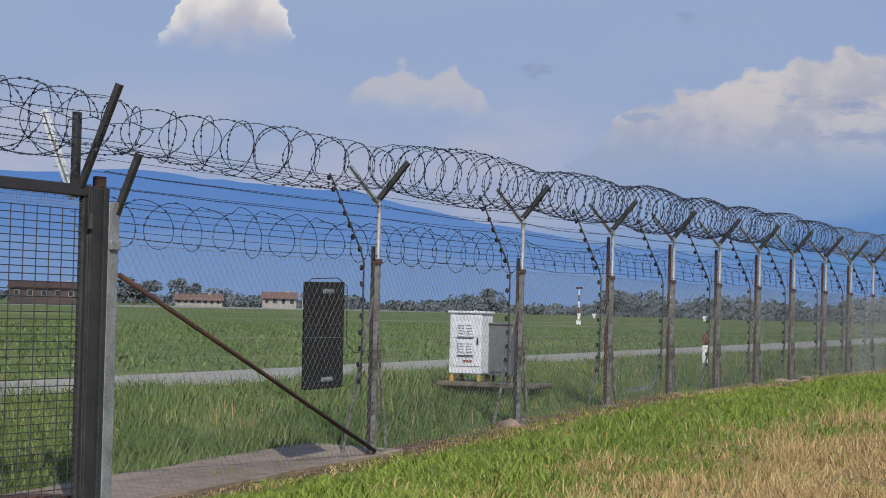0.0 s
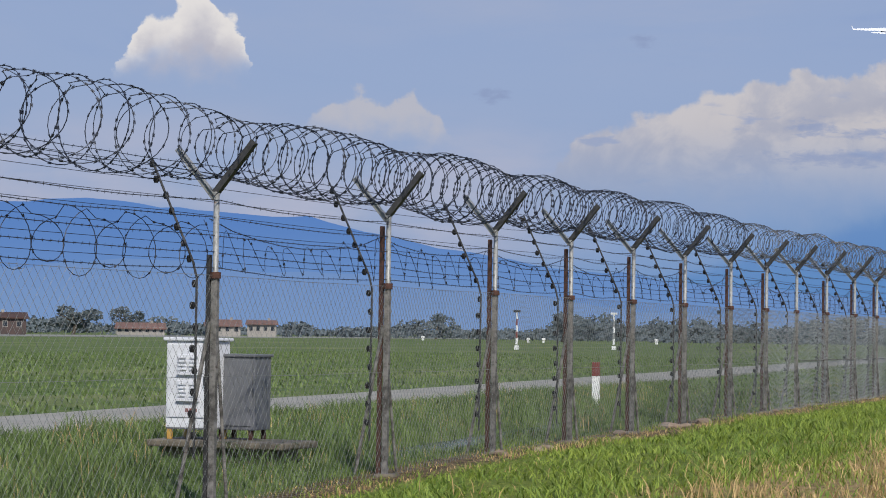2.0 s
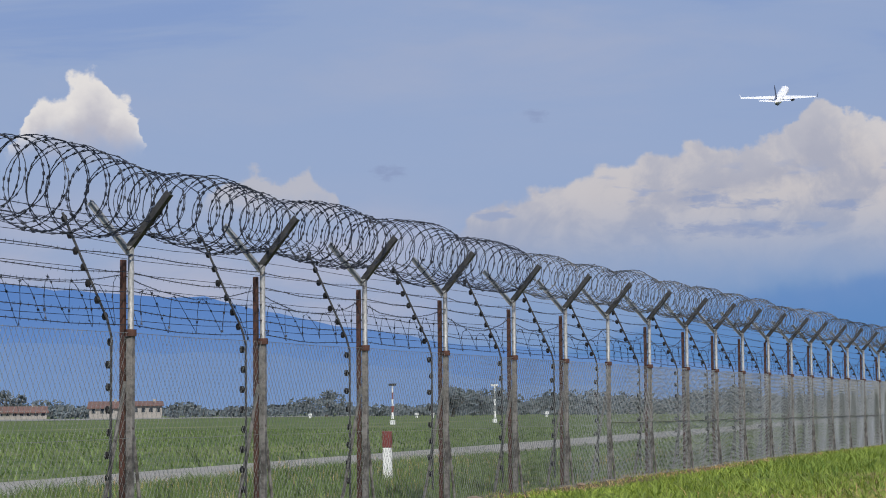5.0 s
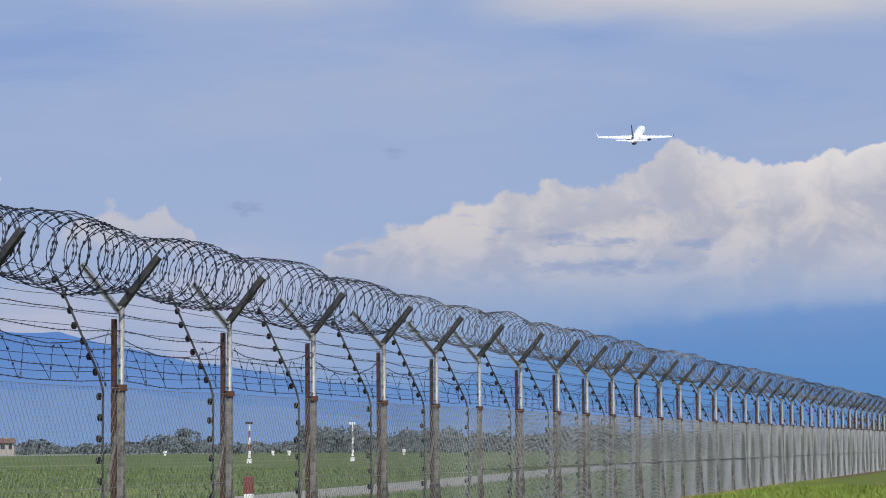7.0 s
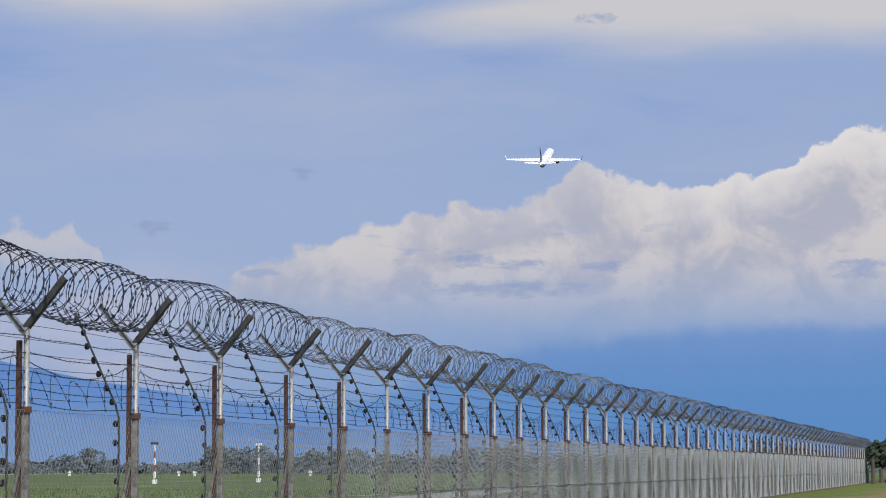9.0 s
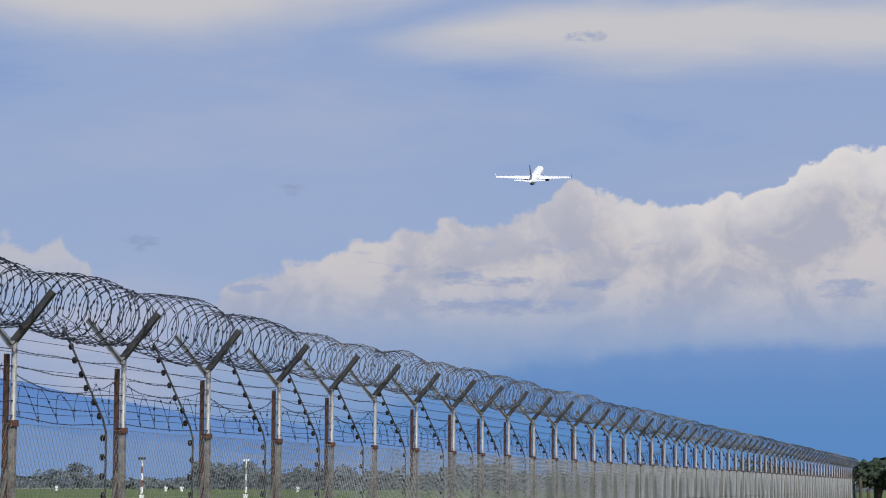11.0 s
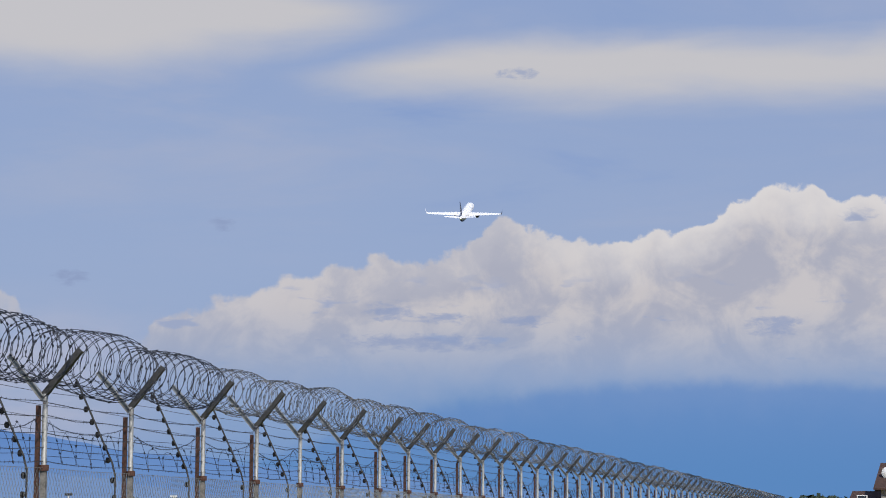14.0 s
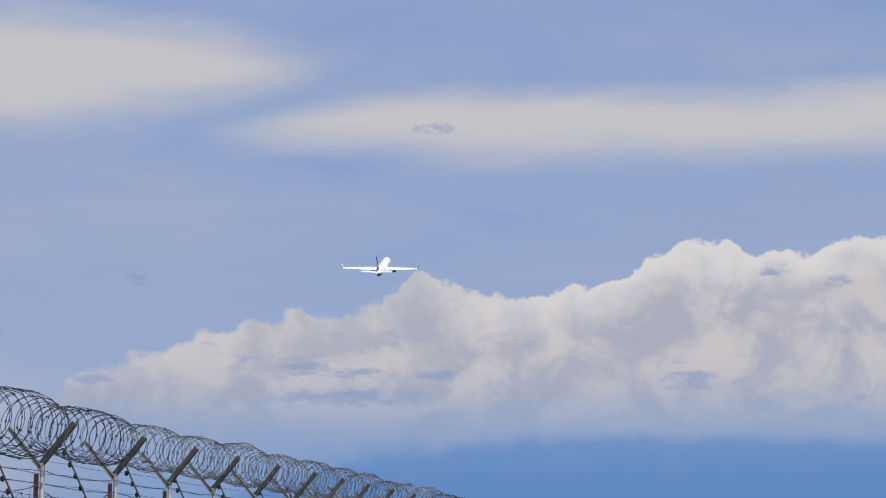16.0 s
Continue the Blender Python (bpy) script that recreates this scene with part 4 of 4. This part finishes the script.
def build_gate():
    g = thing("metal_gate", "tall steel gate with welded wire grid beside the fence", "gate")
    y0, y1, top = -10.6, -7.12, 2.42
    part("gate_frame", Build().bevel_box((-0.04, y0, top - 0.06), (0.04, y1 + 0.1, top + 0.05), 0.01), DARK_STEEL, g)
    part("gate_frame", Build().bevel_box((-0.03, y0, -0.62), (0.03, y1, -0.54), 0.01), DARK_STEEL, g)
    part("gate_frame", Build().bevel_box((-0.03, y1 - 0.03, -0.66), (0.03, y1 + 0.03, top - 0.06), 0.01), DARK_STEEL, g)
    upright = Build().tube([(0, 0, -0.56), (0, 0, 2.24)], 0.0055, 5).mesh("grid_wire", DARK_STEEL)
    y = y0 + 0.1
    while y < y1 - 0.05:
        part("grid_wire", upright, None, g, at=pose(0.008, y, 0))
        y += 0.215
    level = Build().tube([(0, y0, 0), (0, y1, 0)], 0.005, 5).mesh("grid_wire", DARK_STEEL)
    for k in range(40):
        part("grid_wire", level, None, g, at=pose(0, 0, -0.50 + 0.07 * k))
    fine = Build()
    for k in range(75):
        fine.tube([(0, y0 + k * 0.046, 2.25), (0, y0 + k * 0.046, top - 0.06)], 0.002, 3, False)
    for k in range(4):
        fine.tube([(0, y0, 2.26 + 0.03 * k), (0, y1, 2.26 + 0.03 * k)], 0.002, 3, False)
    tagged(part("fine_mesh", fine, GALV, g), kind="stuff")


def build_gate_post():
    p = thing("gate_post", "heavy weathered steel gate post with barbed-wire arms", "post", pose(0, -6.87, 0))
    # main channel with flanges, then a paler post beside it
    b = Build().bevel_box((-0.07, -0.22, -0.8), (0.05, 0.10, 2.46), 0.012)
    part("main_post", b, DARK_STEEL, p)
    for y0, y1 in ((-0.22, -0.17), (0.02, 0.10)):
        part("flange", Build().bevel_box((0.052, y0, -0.8), (0.077, y1, 2.46), 0.006), DARK_STEEL, p)
    part("side_post", Build().bevel_box((-0.05, 0.115, -0.8), (0.07, 0.31, 2.33), 0.012), GALV, p, "pale galvanised side post")
    part("stub", Build().bevel_box((-0.05, -0.02, 2.46), (0.04, 0.10, 2.57), 0.01), RUST, p, "rusty iron stub")
    part("upright", Build().bevel_box((-0.03, -0.45, 2.35), (0.03, -0.36, 3.16), 0.008), DARK_STEEL, p)
    for a, c, mat in (((0.03, -0.34, 2.4), (0.42, -0.30, 3.42), DARK_STEEL), ((0.05, 0.28, 2.15), (0.30, 0.30, 2.80), DARK_STEEL), ((-0.02, -0.36, 2.35), (-0.40, -0.34, 3.2), PALE)):
        b = Build()
        angle_iron(b, a, c, 0.075)
        part("arm", b, mat, p)
    part("hinge", Build().tube([(0.08, -0.24, 2.05), (0.08, -0.24, 2.2)], 0.03, 10), DARK_STEEL, p)
    part("bracket", Build().bevel_box((0.05, 0.12, 1.86), (0.10, 0.30, 1.96), 0.01), GALV, p)


def build_brace():
    b = Build().tube([(0.05, -6.50, 1.62), (0.05, -3.4, 0.60), (0.05, -0.41, -0.40)], 0.026, 10)
    solid("brace_pipe", b, RUST, "diagonal rusty brown brace pipe from gate post to fence foot", "brace", smooth=True)


def build_panel():
    """The black board tied to the inside of the chain-link."""
    p = thing("panel", "large black board with two handles tied behind the chain-link", "panel", pose(-0.06, -1.70, 1.02, 0.8))
    part("board", Build().bevel_box((-0.025, -0.51, -0.63), (0.025, 0.51, 0.63), 0.012), BLACK, p)
    part("seam", Build().box((0.0255, -0.50, 0.118), (0.028, 0.50, 0.126)), DARK_STEEL, p)
    for z in (0.52, -0.52):
        h = Build().bevel_box((0.026, -0.09, z - 0.028), (0.034, 0.20, z + 0.028), 0.004).bevel_box((0.034, -0.07, z - 0.016), (0.05, 0.18, z + 0.016), 0.005)
        part("handle", h, GALV, p, "bright metal handle")
    cable = [(0.03, -0.55, -0.1), (0.03, -0.56, 0.58), (0.03, -0.4, 0.665), (0.03, 0.3, 0.68), (0.03, 0.56, 0.58), (0.03, 0.58, -0.1), (0.05, 0.75, -0.22), (0.05, 1.25, -0.20)]
    part("cable", Build().tube(cable, 0.006, 6), BLACK, p)


build_gate()
build_gate_post()
build_brace()
build_panel()


def build_apron():
    """Worn concrete apron inside the fence by the gate, and boards lying on it."""
    b = Build()
    ys = spaced(((-14, 0.6, 0.6),))
    for y in ys:
        w = 1.35 + 0.12 * noise.noise((y * 0.8, 3, 0)) - 0.25 * max(0.0, y + 0.2)
        e = 0.30 * noise.noise((y * 1.3, 8, 0))
        g = rise(0, y)
        b.v += [(-w, y, g + 0.05), (0.10 + 0.35 * e, y, g + 0.035), (-w, y, g - 0.25), (0.10 + 0.35 * e, y, g - 0.2)]
    for i in range(len(ys) - 1):
        k = i * 4
        b.f += [(k, k + 1, k + 5, k + 4), (k + 2, k, k + 4, k + 6), (k + 1, k + 3, k + 7, k + 5)]
    solid("pavement", b, CONCRETE, "worn brown concrete apron strewn with dry grass", "pavement", kind="structure")
    for at, turn, size in (((-0.75, -7.6), 62, (1.6, 0.28, 0.10)), ((-0.5, -8.3), 66, (0.9, 0.2, 0.07)), ((-0.9, -6.9), 58, (1.3, 0.2, 0.05))):
        w, d, h = size
        solid("timber_board", Build().bevel_box((-w / 2, -d / 2, -h / 2), (w / 2, d / 2, h / 2), 0.012), RUST, "dark weathered timber board lying on the concrete", "board", "boards by the gate",
              at=pose(at[0], at[1], rise(at[0], at[1]) + 0.05 + h / 2, 0, 0, turn))


build_apron()

# ---- cabinets and marker ----
CAB = Vector((-2.75, 9.4, -0.04))


def build_slab():
    b = Build().bevel_box((-0.45, -0.40, 0.12), (1.30, 0.55, 0.20), 0.02).bevel_box((-0.3, -0.25, -0.5), (1.1, 0.45, 0.13), 0.02)
    solid("concrete_slab", b, DARK_CONCRETE, "weathered concrete plinth slab at the ditch edge", "slab", at=Matrix.Translation(CAB))


def build_cabinet():
    c = thing("electrical_cabinet", "white enamel electrical cabinet on short legs on concrete slab", "cabinet", Matrix.Translation(CAB + Vector((0, 0, 0.20))) @ Matrix.Diagonal((0.80, 0.80, 0.80, 1)))
    w, d, h, leg = 0.36, 0.30, 1.42, 0.17
    part("body", Build().bevel_box((-w, -d, leg), (w, d, h), 0.012), CABINET, c)
    part("lid", Build().bevel_box((-w - 0.04, -d - 0.04, h), (w + 0.04, d + 0.04, h + 0.05), 0.015), CABINET, c)
    part("plinth", Build().bevel_box((-w + 0.005, -d + 0.005, leg - 0.02), (w - 0.005, d - 0.005, leg + 0.12), 0.006), GREY_BOX, c)
    door = part("door", Build().bevel_box((-w + 0.03, -d - 0.018, leg + 0.15), (w - 0.03, -d - 0.001, h - 0.05), 0.005), CABINET, c)
    for z in (1.10, 0.72):
        part("vent", Build().bevel_box((-0.16, -d - 0.045, z - 0.14), (0.20, -d - 0.019, z + 0.13), 0.008), CABINET, door)
    for z in (1.10, 0.72):
        for k in range(4):
            for x in (-0.13, 0.05):
                slat = Build().bevel_box((x, -d - 0.068, z - 0.10 + 0.056 * k), (x + 0.12, -d - 0.044, z - 0.074 + 0.056 * k), 0.004)
                part("louvre", slat, CABINET, door)
        part("drip_edge", Build().bevel_box((-0.16, -d - 0.07, z - 0.168), (0.20, -d - 0.019, z - 0.142), 0.004), CABINET, door)
    for k, x in enumerate((-0.03, 0.04, 0.11)):
        part("warning_mark", Build().box((x, -d - 0.024, 0.40), (x + 0.05, -d - 0.0185, 0.45)), RED, door, "small red warning mark")
    part("handle", Build().bevel_box((w - 0.09, -d - 0.05, 0.78), (w - 0.06, -d - 0.019, 0.92), 0.006), DARK_STEEL, door)
    for x in (-w + 0.05, w - 0.05):
        for y in (-d + 0.05, d - 0.05):
            part("leg", Build().bevel_box((x - 0.035, y - 0.035, 0), (x + 0.035, y + 0.035, leg), 0.008), YELLOW, c, "rusty yellow leg")


def build_grey_box():
    c = thing("electrical_cabinet", "grey metal switch box beside the white cabinet on slab", "cabinet", Matrix.Translation(CAB + Vector((0.42, 0.30, 0.20))) @ Matrix.Diagonal((0.80, 0.80, 0.80, 1)))
    part("body", Build().bevel_box((-0.30, -0.26, 0.14), (0.34, 0.26, 1.20), 0.012), GREY_BOX, c)
    part("lid", Build().bevel_box((-0.33, -0.29, 1.20), (0.37, 0.29, 1.24), 0.01), GREY_BOX, c)
    part("door", Build().bevel_box((-0.26, -0.275, 0.2), (0.30, -0.261, 1.15), 0.004), GREY_BOX, c)
    for x in (-0.22, 0.26):
        for y in (-0.2, 0.2):
            part("leg", Build().bevel_box((x - 0.03, y - 0.03, 0), (x + 0.03, y + 0.03, 0.15), 0.006), RUST, c)


def build_marker():
    m = thing("marker_post", "white roadside marker post with dark red top band", "marker", Matrix.Translation((-5.5, 32.5, height(-5.5, 32.5))) @ pose(0, 0, 0, 1.5))
    part("post", Build().bevel_box((-0.075, -0.06, -0.1), (0.075, 0.06, 0.60), 0.015), WHITE, m)
    part("cap", Build().bevel_box((-0.078, -0.063, 0.60), (0.078, 0.063, 0.90), 0.015), RED, m, "dark red top band")


build_slab()
build_cabinet()
build_grey_box()
build_marker()

# ---- end of the lane ----


def build_end_posts():
    for x, y, h in ((1.0, 150, 1.7), (1.15, 158, 1.0), (1.5, 161, 1.05)):
        solid("timber_post", Build().tube([(0, 0, -0.1), (0, 0, h)], [0.13, 0.11], 8), BARK, "dark timber post in the grass beside the fence", "post", "posts at the lane's end", at=pose(x, y, rise(x, y)))


build_end_posts()

# ---- stones and tufts by the fence foot ----


def build_rocks():
    rng = random.Random(8)
    for k in range(16):
        x, y, s = rng.uniform(-0.1, 0.35), rng.uniform(-4, 30), rng.uniform(0.06, 0.16)
        bm = bmesh.new()
        bmesh.ops.create_icosphere(bm, subdivisions=2, radius=s)
        for v in bm.verts:
            v.co *= 1 + 0.35 * noise.noise(v.co * 9 + Vector((k, 0, 0)))
            v.co.z *= 0.5
        me = bpy.data.meshes.new("stone")
        bm.to_mesh(me)
        bm.free()
        me.materials.append(CONCRETE)
        ob = new("stone", me)
        ob.matrix_basis = pose(x, y, height(x, y) + s * 0.15, 0, 0, rng.uniform(0, 360))
        tagged(ob, "rough brown stone in the dirt at the fence foot", "stone", "stones at the fence foot")


build_rocks()

# ---- grass ----


def grass(name, label, mat, spots, tall, wide, lean, seed, clump=0.0):
    """Many thin bent blades standing on the ground at the given spots."""
    rng = np.random.default_rng(seed)
    n = len(spots)
    xy = np.array(spots)
    z = np.array([height(x, y) for x, y in spots]) - 0.01
    h = rng.uniform(tall[0], tall[1], n) * (0.75 + 0.5 * rng.random(n))
    h *= np.array([0.35 + 0.65 * min(1.0, abs(x) / 1.6) for x, y in spots])
    if clump:
        h *= np.array([0.72 + clump * max(-0.5, noise.noise((x * 0.9, y * 0.9, seed))) for x, y in spots])
    a = rng.uniform(0, 2 * np.pi, n)
    w = rng.uniform(wide[0], wide[1], n)
    side = np.stack([np.cos(a), np.sin(a), 0 * a], 1) * w[:, None] / 2
    b = rng.uniform(0, 2 * np.pi, n)
    bend = np.stack([np.cos(b), np.sin(b), 0 * b], 1) * (h * rng.uniform(lean[0], lean[1], n))[:, None]
    base = np.column_stack([xy, z])
    up = np.stack([0 * h, 0 * h, h], 1)
    mid = base + up * 0.55 + bend * 0.3
    tip = base + up * (1 - 0.25 * rng.random(n))[:, None] + bend
    v = np.stack([base - side, base + side, mid + side * 0.75, mid - side * 0.75, tip], 1).reshape(-1, 3)
    k = np.arange(n) * 5
    me = bpy.data.meshes.new(name)
    me.vertices.add(n * 5)
    me.vertices.foreach_set("co", v.astype(np.float32).ravel())
    loops = np.column_stack([k, k + 1, k + 2, k + 3, k + 3, k + 2, k + 4]).astype(np.int32)
    me.loops.add(n * 7)
    me.loops.foreach_set("vertex_index", loops.ravel())
    me.polygons.add(n * 2)
    me.polygons.foreach_set("loop_start", (np.arange(n)[:, None] * 7 + np.array([0, 4])).astype(np.int32).ravel())
    me.update(calc_edges=True)
    me.validate()
    me.materials.append(mat)
    return tagged(new(name, me), label, "grass", kind="stuff")


def scatter(n, x, y, seed, keep, power=1.0):
    """n random spots in a rectangle, denser at its near end, where keep(x, y, random) holds."""
    rng = random.Random(seed)
    out = []
    while len(out) < n:
        px = rng.uniform(*x)
        py = y[0] + (y[1] - y[0]) * rng.random() ** power
        if keep(px, py, rng.random()):
            out.append((px, py))
    return out


def dryness(x, y):
    return x - 0.14 * max(0.0, y - 5) + 2.6 * noise.noise((x * 0.5, y * 0.4, 4)) + 1.6 * noise.noise((x * 1.5, y * 1.3, 9))


def on_paving(x, y):
    road = -8.3 - 0.110 * y < x < -5.1 - 0.100 * y
    apron = -1.25 < x < 0.0 and y < 0.3
    slab = CAB.x - 0.6 < x < CAB.x + 1.4 and CAB.y - 0.5 < y < CAB.y + 0.7
    water = 10.8 < y < 72 and abs(x - ditch_x(y)) < 0.5
    return road or apron or slab or water


green = scatter(74000, (0.45, 8.0), (-7.5, 55), 1, lambda x, y, r: dryness(x, y) < 3.7 + 2.4 * r * r, 1.6)
grass("lane_grass", "lush green grass in the lane outside the fence", GRASS_GREEN, green, (0.07, 0.19), (0.010, 0.020), (0.4, 1.4), 31, 1.1)
straw = scatter(46000, (0.6, 8.5), (-7.5, 40), 2, lambda x, y, r: dryness(x, y) > 3.7 + 1.2 * r - 3.2 * r ** 5, 1.7)
grass("straw", "tall dry straw-coloured grass stalks in patches", GRASS_DRY, straw, (0.10, 0.27), (0.007, 0.014), (0.2, 1.1), 32, 1.0)
foot = scatter(9000, (-0.35, 0.55), (-5.5, 60), 3, lambda x, y, r: True, 1.3)
grass("foot_straw", "dry brown stalks along the fence foot", GRASS_DRY, foot, (0.06, 0.20), (0.006, 0.012), (0.2, 1.2), 33, 0.8)
foot_g = scatter(9000, (-0.5, 0.7), (-4, 70), 6, lambda x, y, r: noise.noise((x, y * 0.5, 2)) + 0.5 * r > 0.15, 1.3)
grass("foot_grass", "green tufts along the fence foot", GRASS_GREEN, foot_g, (0.10, 0.26), (0.008, 0.014), (0.2, 0.9), 36, 0.8)
meadow = scatter(95000, (-9.0, -0.25), (-8, 48), 4, lambda x, y, r: not on_paving(x, y), 1.35)
grass("meadow_grass", "rough tall meadow grass inside the fence", GRASS_FIELD, meadow, (0.14, 0.34), (0.010, 0.018), (0.2, 0.9), 34, 0.8)
far_meadow = scatter(60000, (-60, -4), (0, 140), 5, lambda x, y, r: not on_paving(x, y), 1.1)
grass("far_meadow_grass", "mown meadow grass beyond the service road", GRASS_FIELD, far_meadow, (0.10, 0.22), (0.03, 0.06), (0.3, 1.0), 35, 0.9)
weeds = scatter(2600, (-9.0, -0.5), (-5, 45), 7, lambda x, y, r: not on_paving(x, y) and noise.noise((x * 0.8, y * 0.6, 6)) > 0.1, 1.2)
grass("meadow_stalks", "pale seed stalks among the meadow grass", GRASS_DRY, weeds, (0.25, 0.5), (0.004, 0.008), (0.1, 0.4), 37, 0.5)
